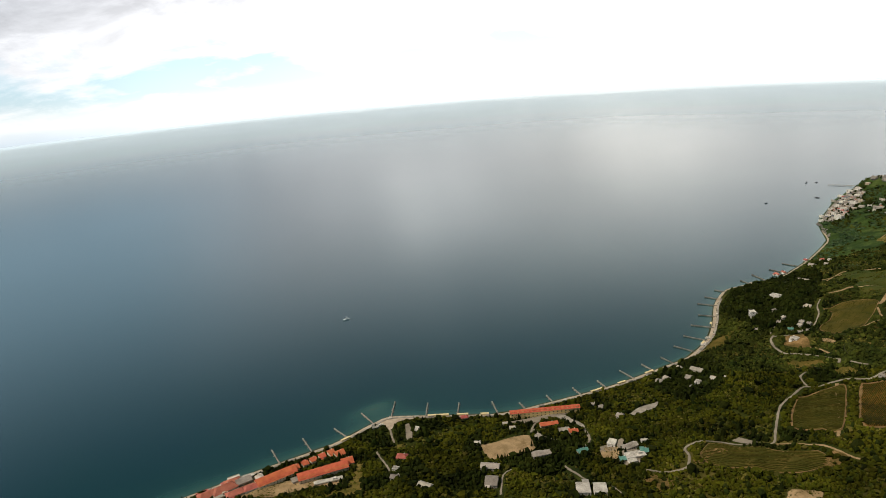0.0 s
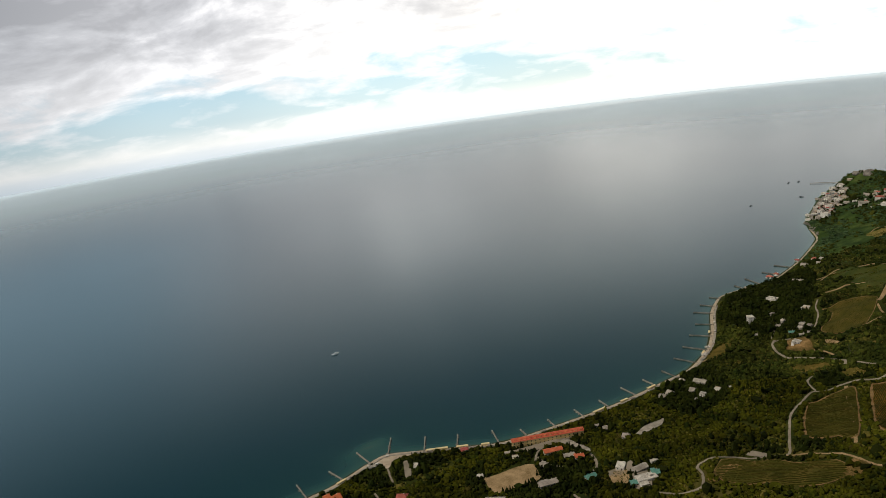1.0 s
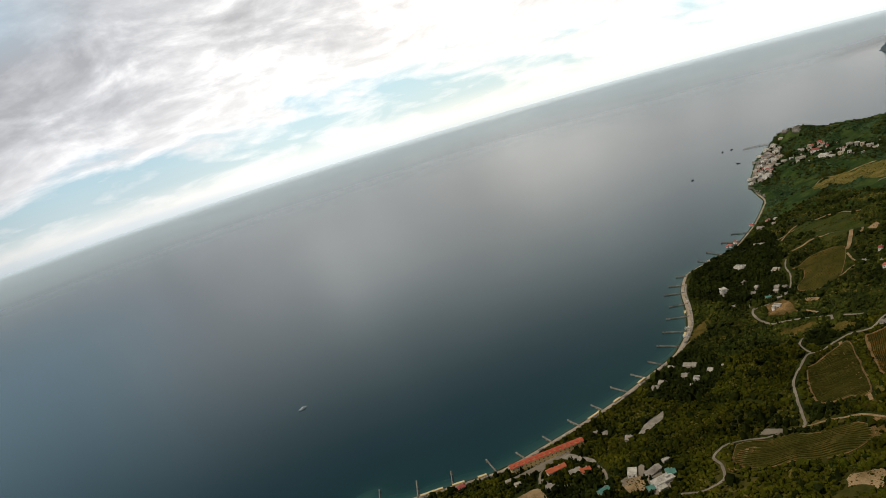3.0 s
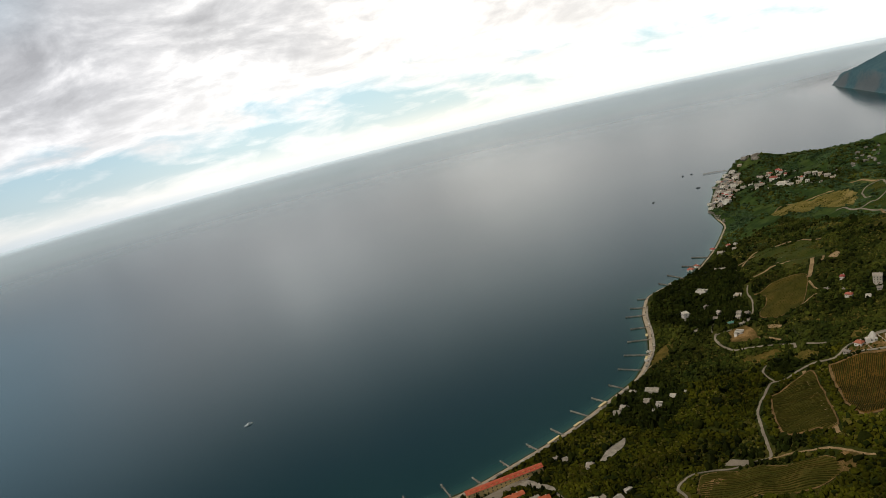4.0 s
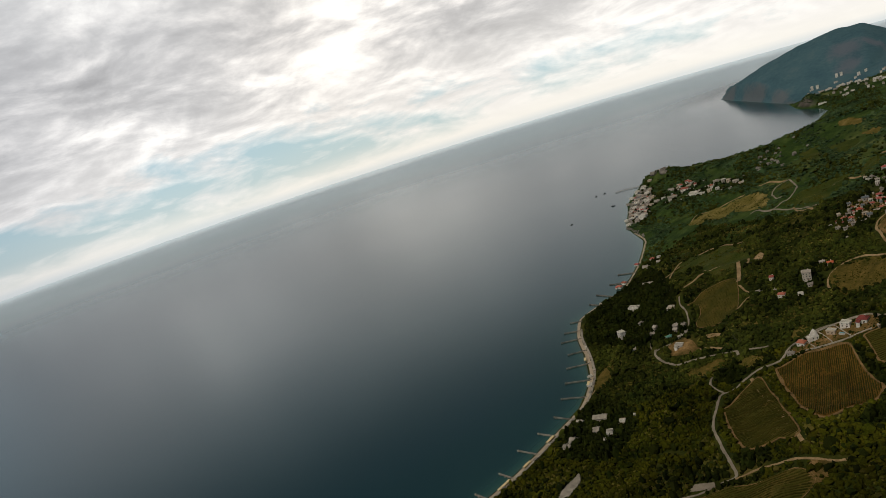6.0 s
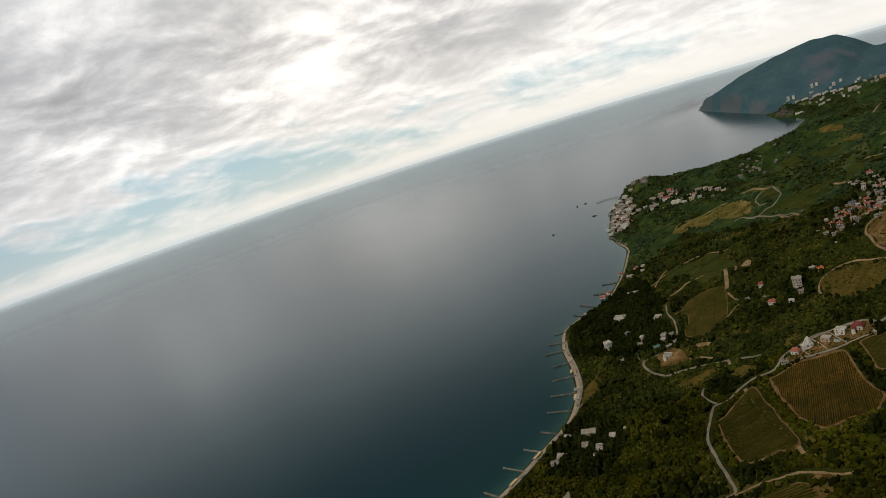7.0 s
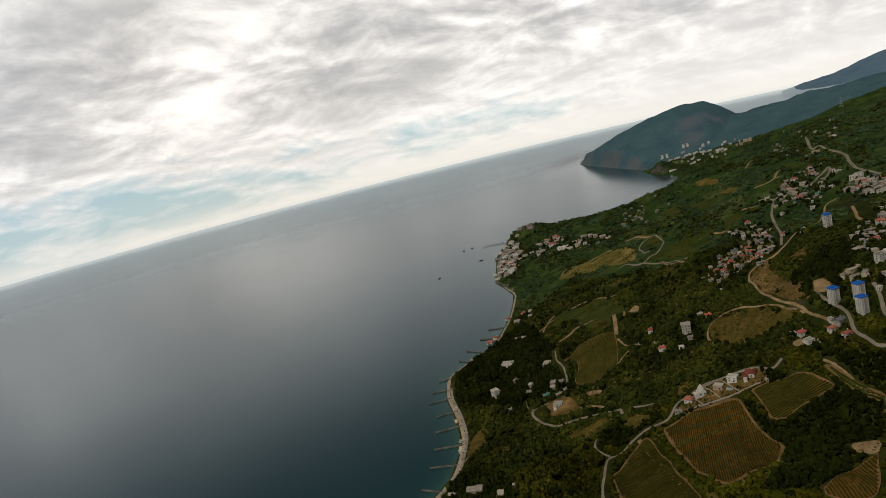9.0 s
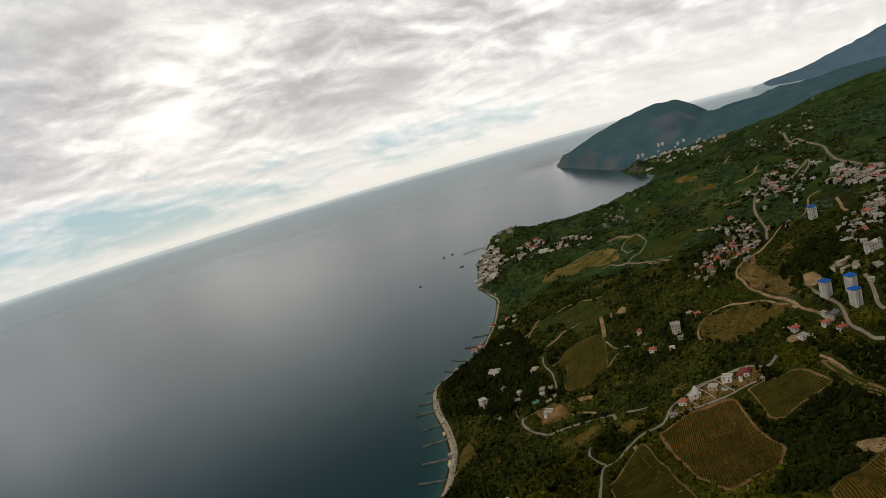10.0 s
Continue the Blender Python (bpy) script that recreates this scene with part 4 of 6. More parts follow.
road("ridge_track", 6, [(805, 938), (827, 950), (851, 960), (855, 952), (847, 927), (845, 906)])
road("ridge_track", 6, [(996, 929), (1016, 938), (1040, 945)])
road("ridge_track", 5, [(973, 950), (986, 938), (1005, 925)])
road("ridge_track", 6, [(1058, 962), (1060, 943), (1063, 935)])
road("ridge_track", 6, [(1099, 1051), (1128, 1066), (1157, 1074)])
road("upper_track", 6, [(804, 706), (785, 692), (771, 683), (765, 675)])
road("meadow_track", 4, [(564, 730), (575, 742), (586, 746), (600, 747), (612, 747), (620, 733), (620, 713), (616, 684), (602, 655), (594, 642)])
road("yard_track", 5, [(440, 828), (437, 818), (440, 807), (445, 796), (448, 777)])
road("park_path", 3.5, [(417, 863), (424, 864), (431, 862), (438, 857)])
road("strip_track", 4, [(539, 595), (538, 585), (534, 575), (526, 563), (518, 551), (511, 536)])
road("park_path", 2.5, [(436, 897), (428, 886), (421, 875)])
road("slope_path", 3, [(452, 739), (458, 729), (464, 723)])
vineyard("heart_vineyard", 2.0, -142, [(509, 908), (518, 904), (531, 906), (547, 901), (559, 887), (565, 876), (550, 855), (519, 823), (500, 811), (484, 818), (470, 836), (477, 853), (494, 865), (510, 886)])
vineyard("large_vineyard", 1.7, -137, [(436, 687), (453, 679), (475, 665), (489, 649), (474, 626), (460, 605), (447, 583), (437, 570), (411, 560), (392, 561), (373, 564), (370, 572), (385, 602), (407, 640), (426, 672)])
vineyard("upper_vineyard", 2.4, -38, [(498, 637), (507, 629), (519, 615), (523, 604), (521, 589), (519, 576), (509, 579), (494, 588), (479, 594), (476, 605), (484, 616)])
vineyard("middle_vineyard", 2.3, -22, [(366, 685), (385, 687), (419, 694), (403, 659), (351, 576), (339, 586), (320, 598), (327, 621), (344, 653)])
vineyard("lower_vineyard", 2.7, -33, [(236, 604), (252, 601), (277, 582), (292, 564), (310, 553), (317, 542), (316, 530), (304, 525), (286, 524), (262, 539), (236, 561), (220, 578), (224, 590)])
vineyard("corner_vineyard", 2.2, -125, [(445, 505), (425, 512), (402, 512), (390, 509), (403, 486)])
vineyard("strip_vineyard", 3.2, -111, [(534, 591), (535, 582), (527, 564), (513, 534), (505, 531), (513, 549), (525, 571)])
bare_ground("sports_field", DIRT, [(8, 668), (44, 681), (63, 682), (66, 657), (67, 645), (37, 639), (17, 635)])
bare_ground("yellow_meadow", GOLD, [(776, 1234), (815, 1228), (835, 1193), (863, 1183), (864, 1126), (831, 1077), (808, 1064), (803, 1092), (807, 1137), (783, 1157), (769, 1179)])
bare_ground("dry_meadow", MEADOW, [(584, 746), (600, 748), (616, 731), (616, 697), (607, 664), (594, 649), (586, 656), (575, 673), (562, 691), (562, 720)])
bare_ground("quarry_earth", EARTH, [(693, 764), (705, 757), (707, 747), (687, 732), (666, 703), (638, 668), (614, 650), (618, 667), (635, 701), (661, 739), (678, 757)])
bare_ground("tower_yard", DIRT, [(641, 660), (645, 651), (638, 640), (627, 636), (623, 642), (631, 653)])
bare_ground("cut_bank", EARTH, [(717, 741), (721, 727), (725, 713), (708, 701), (700, 706), (704, 721)])
bare_ground("digging", DIRT, [(452, 527), (458, 520), (462, 512), (445, 505), (443, 513), (445, 521)])
bare_ground("hairpin_yard", EARTH, [(427, 849), (438, 856), (449, 848), (445, 825), (441, 807), (429, 814), (422, 823), (421, 836)])
bare_ground("villa_yard", EARTH, [(458, 688), (473, 693), (492, 682), (513, 665), (522, 647), (517, 633), (506, 634), (495, 649), (479, 668), (457, 679)])
bare_ground("lower_digging", DIRT, [(265, 501), (276, 496), (290, 492), (274, 474), (263, 483), (247, 490), (260, 492)])
bare_ground("stone_terrace", ROAD, [(262, 609), (271, 613), (282, 598), (276, 596), (267, 604)])
bare_ground("dry_hillside", STRAW, [(-162, 590), (-146, 599), (-133, 602), (-132, 630), (-129, 660), (-120, 650), (-112, 609), (-113, 574)])
bare_ground("resort_court", DIRT, [(-268, 622), (-257, 644), (-241, 648), (-223, 625), (-195, 634), (-178, 627), (-143, 620), (-139, 609), (-174, 609), (-200, 605), (-217, 603), (-259, 613)])
bare_ground("stone_platform", CONCRETE, [(183, 706), (198, 720), (218, 732), (225, 735), (216, 719), (200, 706), (185, 701)])
bare_ground("estate_court", ROAD, [(153, 618), (161, 634), (169, 626), (171, 600), (166, 594), (150, 595)])
bare_ground("upper_court", DIRT, [(132, 626), (150, 646), (151, 631), (148, 606), (134, 612)])
bare_ground("waterfront_court", ROAD, [(44, 721), (65, 727), (103, 733), (117, 738), (112, 728), (84, 717), (60, 711)])
bare_ground("cape_town_ground", STONE, [(983, 1654), (972, 1604), (907, 1518), (843, 1450), (799, 1412), (794, 1448), (818, 1490), (895, 1589), (968, 1660)])
bare_ground("village_ground", EARTH, [(686, 825), (725, 832), (749, 819), (760, 794), (736, 771), (708, 767), (699, 786), (678, 797)])
bare_ground("bank", EARTH, [(160, 563), (170, 570), (175, 561), (168, 551), (159, 549)])
bare_ground("bank", EARTH, [(210, 574), (222, 589), (237, 593), (249, 586), (233, 583), (220, 572)])
bare_ground("eroded_bank", MEADOW, [(343, 897), (369, 911), (378, 905), (367, 880), (338, 862), (329, 866)])
bare_ground("eroded_bank", MEADOW, [(401, 791), (416, 775), (432, 759), (431, 746), (408, 752), (395, 771)])
bare_ground("eroded_bank", MEADOW, [(426, 725), (446, 723), (451, 713), (438, 709), (423, 713)])
bare_ground("bank", STRAW, [(432, 729), (442, 720), (446, 708), (435, 709), (425, 720)])
bare_ground("bank", STRAW, [(480, 710), (494, 710), (498, 701), (490, 697), (479, 701)])
bare_ground("bank", DIRT, [(459, 816), (466, 811), (469, 798), (464, 800), (457, 811)])
bare_ground("clearing", STRAW, [(488, 769), (498, 769), (497, 760), (487, 753), (483, 759)])
bare_ground("clearing", DIRT, [(555, 633), (562, 629), (562, 621), (554, 621), (550, 626)])
bare_ground("clearing", DIRT, [(615, 895), (633, 902), (628, 888), (614, 879)])
bare_ground("grass_terrace", GRASS, [(810, 996), (844, 1002), (872, 979), (866, 948), (834, 936), (800, 952)])
bare_ground("grass_terrace", STRAW, [(1043, 1073), (1047, 1048), (1035, 1024), (1019, 1024), (1027, 1050)])
bare_ground("grass_terrace", STRAW, [(1104, 1167), (1100, 1124), (1089, 1095), (1076, 1104), (1087, 1149)])
bare_ground("grass_terrace", GRASS, [(1003, 1094), (1026, 1090), (1019, 1057), (992, 1044), (985, 1069)])
bare_ground("grass_terrace", GRASS, [(591, 955), (623, 955), (623, 933), (585, 898), (568, 910), (569, 929)])
bare_ground("grass_terrace", GRASS, [(842, 1060), (876, 1106), (889, 1101), (880, 1078), (847, 1042)])
bare_ground("grass_terrace", GRASS, [(1063, 960), (1067, 942), (1051, 918), (1030, 913), (1031, 933)])
bare_ground("grass_terrace", GRASS, [(626, 1040), (645, 1009), (634, 929), (617, 906), (592, 920), (575, 950), (600, 985)])
bare_ground("grass_terrace", GRASS, [(600, 1055), (640, 1068), (662, 1023), (666, 975), (652, 955), (618, 985), (588, 1010)])
bare_ground("grass_terrace", GRASS, [(795, 1026), (822, 1016), (865, 979), (836, 935), (792, 930), (794, 961)])
bare_ground("grass_terrace", GRASS, [(1017, 1120), (1019, 1078), (982, 1042), (978, 1065)])
bare_ground("grass_terrace", GRASS, [(870, 948), (920, 950), (891, 912), (840, 898)])
bare_ground("grass_terrace", GRASS, [(1022, 1192), (1040, 1162), (996, 1116), (950, 1094), (975, 1140)])
bare_ground("field_end", EARTH, [(325, 545), (333, 529), (327, 524), (313, 525), (311, 531)])
bare_ground("beach_head", PEBBLE, [(-113, 740), (-103, 757), (-69, 757), (-66, 750), (-90, 742), (-97, 722)])
bare_ground("ochre_bank", STRAW, [(433, 743), (449, 725), (441, 711), (422, 722)])
bare_ground("estate_yard", ROAD, [(134, 636), (153, 639), (157, 645), (160, 640), (158, 630), (150, 625), (133, 624)])
bare_ground("stepped_terrace", ROAD, [(-80, 733), (-73, 735), (-70, 697), (-76, 695)])
bare_ground("terrace_strip", CONCRETE, [(100, 725), (112, 727), (128, 692), (124, 684), (109, 708)])
bare_ground("eroded_bank", EARTH, [(166, 563), (186, 560), (184, 544), (165, 541)])
road("field_edge_track", 4, [(284, 591), (301, 579), (316, 563), (327, 544), (342, 521)])
road("field_edge_track", 6, [(415, 699), (385, 640), (353, 584), (343, 566)])
HOLLOW_POINTS = [(490, 646), (460, 613), (433, 565), (406, 550), (376, 545), (391, 509), (408, 514), (448, 506), (552, 550), (552, 578), (551, 605), (517, 572), (505, 577), (476, 590), (472, 604)]

# ---- settlements: x, y, width, depth, height, kind, turn ----
settle("resort", [
    (-214, 637, 43.2, 15.1, 5.2, "orange", 33),
    (-197, 655, 6.6, 8.6, 3.9, "orange", 33),
    (-188, 662, 6.2, 8.4, 3.9, "orange", 33),
    (-180, 668, 6.2, 8.4, 3.9, "orange", 33),
    (-171, 674, 6.4, 8.6, 3.9, "orange", 33),
    (-162, 681, 6.4, 8.6, 3.9, "orange", 33),
    (-151, 675, 9.7, 10.8, 4.5, "orange", 33),
    (-163, 637, 54.0, 14.0, 5.2, "orange", 22),
    (-139, 654, 11.9, 13.0, 3.9, "orange", 22),
    (-154, 618, 30.2, 5.4, 2.6, "white", 14),
    (-268, 626, 25.9, 14.0, 3.9, "red", 38),
    (-262, 637, 16.2, 11.9, 4.5, "red", 30),
    (-235, 624, 21.6, 8.6, 3.2, "red", 30),
    (-251, 639, 16.2, 10.8, 3.9, "grey", 30)])
settle("resort", [
    (-282, 619, 23.8, 11.9, 3.2, "red", 35),
    (-253, 616, 19.4, 9.7, 3.2, "red", 30),
    (-233, 639, 8.6, 9.7, 4.5, "brown", 30),
    (-268, 615, 15.1, 8.6, 2.6, "brown", 30),
    (-190, 630, 11.9, 7.6, 3.2, "grey", 30),
    (-265, 649, 13.0, 6.5, 2.6, "brown", 30),
    (-249, 650, 13.0, 5.4, 1.9, "white", 30)])
settle("waterfront", [
    (89, 735, 84.0, 8.0, 7.0, "terrace", 3),
    (-8, 739, 8.5, 6.0, 3.1, "red", 0),
    (-114, 732, 17.0, 5.1, 2.0, "white", 20),
    (-65, 718, 5.1, 8.5, 2.0, "white", 0),
    (-78, 649, 11.9, 8.5, 3.1, "red", -10),
    (-81, 599, 9.3, 6.8, 2.5, "grey", -20),
    (-50, 578, 13.6, 7.6, 2.5, "grey", -30),
    (16, 615, 18.7, 9.3, 4.1, "grey", -12),
    (16, 587, 11.9, 15.3, 3.6, "grey", -12),
    (5, 671, 6.8, 5.1, 2.0, "white", 0),
    (40, 716, 6.8, 4.2, 2.0, "brown", 0),
    (-83, 621, 6.0, 5.1, 2.0, "white", -20)])
settle("estate", [
    (89, 700, 20.4, 6.8, 3.6, "orange", 9),
    (113, 676, 9.3, 6.8, 3.1, "orange", 7),
    (104, 684, 11.0, 6.8, 2.0, "grey", 7),
    (47, 704, 6.8, 4.2, 2.0, "brown", -1),
    (147, 637, 8.5, 10.2, 3.1, "white", -26),
    (163, 625, 15.3, 7.6, 3.1, "grey", 24),
    (163, 604, 20.4, 9.3, 3.6, "white", 9),
    (174, 611, 7.6, 7.6, 3.1, "green", -6),
    (114, 627, 11.0, 6.8, 2.5, "green", 19),
    (74, 671, 8.5, 6.8, 2.5, "grey", -21),
    (181, 636, 7.6, 3.4, 1.5, "white", 9),
    (151, 602, 8.5, 6.0, 2.5, "green", -1),
    (172, 704, 6.8, 8.5, 2.5, "grey", -36),
    (159, 734, 10.2, 6.0, 2.0, "grey", -1)])
settle("estate", [
    (150, 746, 6.0, 4.2, 2.0, "grey", -11),
    (72, 633, 20.4, 7.6, 3.1, "grey", 12),
    (100, 550, 12.8, 15.3, 4.6, "white", -5),
    (115, 545, 11.9, 13.6, 4.1, "white", -5)])
settle("shore", [
    (295, 803, 14.9, 8.7, 4.0, "grey", -41),
    (282, 763, 6.8, 6.8, 3.6, "white", -36),
    (278, 784, 6.2, 8.7, 3.1, "grey", -46),
    (301, 767, 6.2, 8.7, 2.7, "brown", -41),
    (280, 824, 7.4, 5.0, 2.2, "grey", -61),
    (255, 796, 8.7, 5.6, 2.2, "grey", -61),
    (243, 790, 8.7, 5.6, 2.2, "grey", -61),
    (273, 758, 4.3, 3.1, 1.3, "white", -36),
    (351, 916, 5.6, 3.7, 1.8, "white", -96),
    (337, 895, 7.4, 6.2, 2.2, "white", -96),
    (317, 767, 2.5, 2.5, 1.8, "white", -26)])
settle("park", [
    (483, 995, 14.9, 8.7, 4.0, "white", -54),
    (429, 952, 9.3, 7.4, 9.3, "white", -94),
    (498, 928, 8.7, 5.6, 3.1, "brown", -49),
    (494, 929, 5.0, 3.7, 2.7, "white", -49),
    (466, 879, 6.2, 7.4, 3.1, "grey", -64),
    (471, 870, 5.0, 6.2, 2.7, "grey", -64),
    (460, 873, 5.6, 5.6, 2.7, "grey", -64),
    (460, 851, 5.0, 5.0, 2.2, "grey", -34),
    (452, 854, 7.4, 3.7, 1.8, "grey", -14),
    (446, 870, 6.8, 5.0, 2.2, "green", -14),
    (446, 903, 6.2, 5.6, 2.7, "grey", -54),
    (456, 910, 5.0, 6.2, 2.7, "grey", -84),
    (413, 900, 8.7, 4.3, 1.8, "grey", -24),
    (435, 836, 9.3, 6.8, 3.1, "white", -54)])
settle("park", [
    (460, 948, 3.1, 7.4, 1.8, "grey", -104)])
settle("seaside", [
    (624, 1161, 11.2, 8.1, 4.0, "grey", -54),
    (654, 1184, 7.4, 6.2, 3.1, "red", -64),
    (659, 1171, 5.6, 5.0, 3.1, "white", -54),
    (643, 1149, 7.4, 5.0, 2.7, "grey", -54),
    (637, 1209, 7.4, 5.0, 2.2, "red", -69),
    (569, 1081, 16.1, 5.6, 2.7, "grey", -39),
    (556, 1147, 9.9, 5.6, 2.7, "red", -74),
    (571, 1154, 8.7, 5.0, 2.7, "red", -74),
    (498, 1112, 7.4, 5.0, 2.2, "brown", -79)])
settle("cape", [
    (976, 1637, 16.1, 7.4, 4.7, "white", -74),
    (966, 1654, 16.1, 6.2, 4.2, "white", -74),
    (943, 1580, 14.9, 7.4, 5.3, "white", -64),
    (935, 1601, 14.9, 7.4, 4.7, "grey", -69),
    (932, 1631, 16.1, 5.6, 3.7, "white", -74),
    (913, 1520, 13.6, 8.7, 4.7, "brown", -64),
    (895, 1515, 13.6, 7.4, 5.3, "white", -64),
    (900, 1564, 14.9, 6.8, 4.2, "white", -74),
    (896, 1595, 14.9, 5.0, 2.6, "grey", -79),
    (871, 1535, 13.6, 7.4, 4.7, "white", -74),
    (858, 1487, 12.4, 8.7, 6.3, "white", -64),
    (870, 1469, 12.4, 7.4, 4.2, "brown", -64),
    (850, 1521, 13.6, 5.6, 3.7, "white", -79),
    (830, 1469, 12.4, 8.7, 5.8, "white", -74)])
settle("cape", [
    (810, 1417, 17.4, 9.9, 8.7, "white", -69),
    (800, 1426, 11.2, 6.2, 4.2, "grey", -74),
    (815, 1469, 11.2, 5.6, 3.7, "white", -79),
    (806, 1477, 12.4, 5.0, 3.2, "white", -84),
    (787, 1442, 13.6, 5.0, 3.2, "white", -84),
    (830, 1425, 8.7, 6.2, 3.7, "grey", -64),
    (887, 1469, 11.2, 6.2, 3.7, "grey", -54),
    (898, 1459, 8.7, 5.0, 3.2, "white", -44),
    (1001, 1644, 9.9, 6.2, 3.2, "brown", -64),
    (1043, 1652, 6.2, 5.0, 3.7, "white", -34)])
settle("palace", [
    (890, 1415, 19.8, 8.7, 4.7, "grey", -44),
    (931, 1477, 4.3, 3.7, 2.6, "white", -34),
    (921, 1411, 16.1, 8.7, 5.3, "red", -49),
    (891, 1343, 19.8, 11.2, 5.8, "white", -59),
    (893, 1323, 11.2, 5.6, 3.7, "white", -54),
    (940, 1419, 9.9, 6.2, 4.2, "brown", -44),
    (902, 1309, 9.9, 6.2, 4.2, "brown", -44),
    (907, 1291, 7.4, 5.6, 4.7, "white", -34),
    (922, 1338, 8.7, 5.0, 3.2, "grey", -44),
    (935, 1324, 12.4, 5.6, 3.7, "grey", -44),
    (938, 1307, 8.7, 5.6, 4.2, "white", -34),
    (933, 1285, 9.9, 6.2, 4.2, "brown", -49),
    (927, 1260, 11.2, 6.2, 4.2, "grey", -44),
    (920, 1239, 8.7, 5.6, 3.7, "brown", -39)])
settle("mid", [
    (565, 812, 5.0, 5.6, 3.7, "red", -54),
    (537, 771, 7.4, 5.6, 3.2, "red", -59),
    (550, 757, 5.6, 5.0, 3.2, "white", -44),
    (575, 769, 9.3, 7.4, 9.3, "grey", -49),
    (568, 758, 7.4, 5.0, 2.6, "grey", -44),
    (604, 762, 6.2, 5.0, 2.6, "orange", -44),
    (604, 773, 5.6, 3.7, 1.6, "grey", -34),
    (547, 792, 4.3, 3.1, 1.6, "grey", -34),
    (542, 812, 5.0, 3.7, 2.1, "grey", -74)])
settle("villa", [
    (473, 687, 7.4, 6.7, 3.7, "red", -69),
    (458, 687, 6.7, 4.4, 1.8, "grey", -64),
    (495, 670, 8.1, 5.9, 3.2, "brown", -69),
    (506, 662, 8.9, 6.7, 4.6, "white", -69),
    (514, 649, 8.9, 8.1, 3.7, "darkred", -69),
    (511, 630, 3.0, 3.0, 1.8, "brown", -34),
    (498, 660, 4.4, 3.7, 1.5, "blue", -69)])
settle("village", [
    (750, 810, 6.1, 4.7, 2.4, "red", -44),
    (734, 791, 4.7, 4.2, 2.4, "red", -64),
    (745, 788, 4.7, 3.8, 2.0, "brown", -34),
    (754, 786, 4.2, 3.3, 2.0, "grey", -44),
    (719, 774, 5.6, 4.2, 2.4, "red", -54),
    (723, 798, 4.7, 3.8, 2.4, "red", -24),
    (739, 814, 4.7, 3.3, 2.0, "white", -44),
    (726, 814, 6.1, 4.2, 2.4, "red", -39),
    (726, 824, 4.7, 3.8, 2.0, "brown", -44),
    (721, 829, 5.6, 4.2, 2.0, "grey", -64),
    (710, 775, 5.6, 4.2, 2.4, "red", -34),
    (703, 760, 8.5, 4.2, 2.0, "grey", -24),
    (706, 780, 5.6, 3.8, 2.0, "grey", -44),
    (702, 792, 6.1, 3.8, 2.0, "brown", -34)])
settle("village", [
    (702, 801, 5.2, 3.8, 2.0, "grey", -44),
    (704, 818, 5.2, 3.8, 2.0, "grey", -54),
    (695, 818, 4.7, 4.2, 2.4, "red", -64)])
settle("village_low", [
    (693, 805, 5.6, 4.2, 2.0, "red", -44),
    (685, 795, 5.6, 3.8, 2.0, "grey", -34),
    (680, 814, 5.2, 3.8, 2.0, "grey", -54),
    (678, 800, 6.6, 3.8, 2.0, "grey", -44),
    (687, 831, 3.3, 2.8, 1.6, "white", -34),
    (806, 870, 5.6, 3.8, 2.4, "white", -34),
    (805, 856, 5.6, 3.8, 2.0, "grey", -44),
    (834, 898, 4.7, 3.3, 2.0, "brown", -34),
    (827, 855, 4.7, 3.3, 2.0, "white", -34),
    (772, 793, 4.7, 4.2, 2.8, "red", -34),
    (767, 770, 5.2, 4.2, 2.8, "red", -34),
    (752, 736, 5.2, 3.8, 2.4, "brown", -54),
    (858, 830, 4.2, 4.2, 2.8, "white", -34),
    (856, 784, 7.5, 4.2, 2.4, "white", -44)])
settle("village_low", [
    (661, 786, 2.3, 1.9, 1.2, "white", -34),
    (770, 746, 3.8, 2.8, 1.6, "grey", -34)])
settle("upper", [
    (937, 914, 7.5, 4.2, 2.4, "brown", -44),
    (941, 907, 6.6, 4.2, 2.8, "white", -34),
    (923, 886, 6.6, 4.2, 2.4, "brown", -44),
    (936, 882, 5.6, 4.2, 2.4, "white", -34),
    (887, 857, 5.6, 4.2, 2.0, "brown", -34),
    (890, 845, 6.6, 4.2, 2.0, "grey", -44),
    (930, 851, 5.6, 4.2, 2.8, "red", -44),
    (962, 863, 6.6, 4.7, 3.2, "brown", -34),
    (932, 837, 5.6, 4.2, 2.4, "grey", -44),
    (894, 824, 6.6, 4.2, 2.4, "red", -34),
    (880, 806, 5.6, 4.2, 2.4, "brown", -44),
    (890, 831, 5.6, 4.2, 2.4, "grey", -34),
    (890, 797, 5.6, 4.2, 2.4, "green", -34),
    (904, 786, 5.6, 4.2, 2.4, "white", -34)])
settle("upper", [
    (970, 814, 8.5, 5.6, 4.0, "grey", -54),
    (993, 833, 4.7, 4.2, 3.2, "white", -54),
    (1113, 929, 12.2, 5.6, 3.2, "brown", -54)])
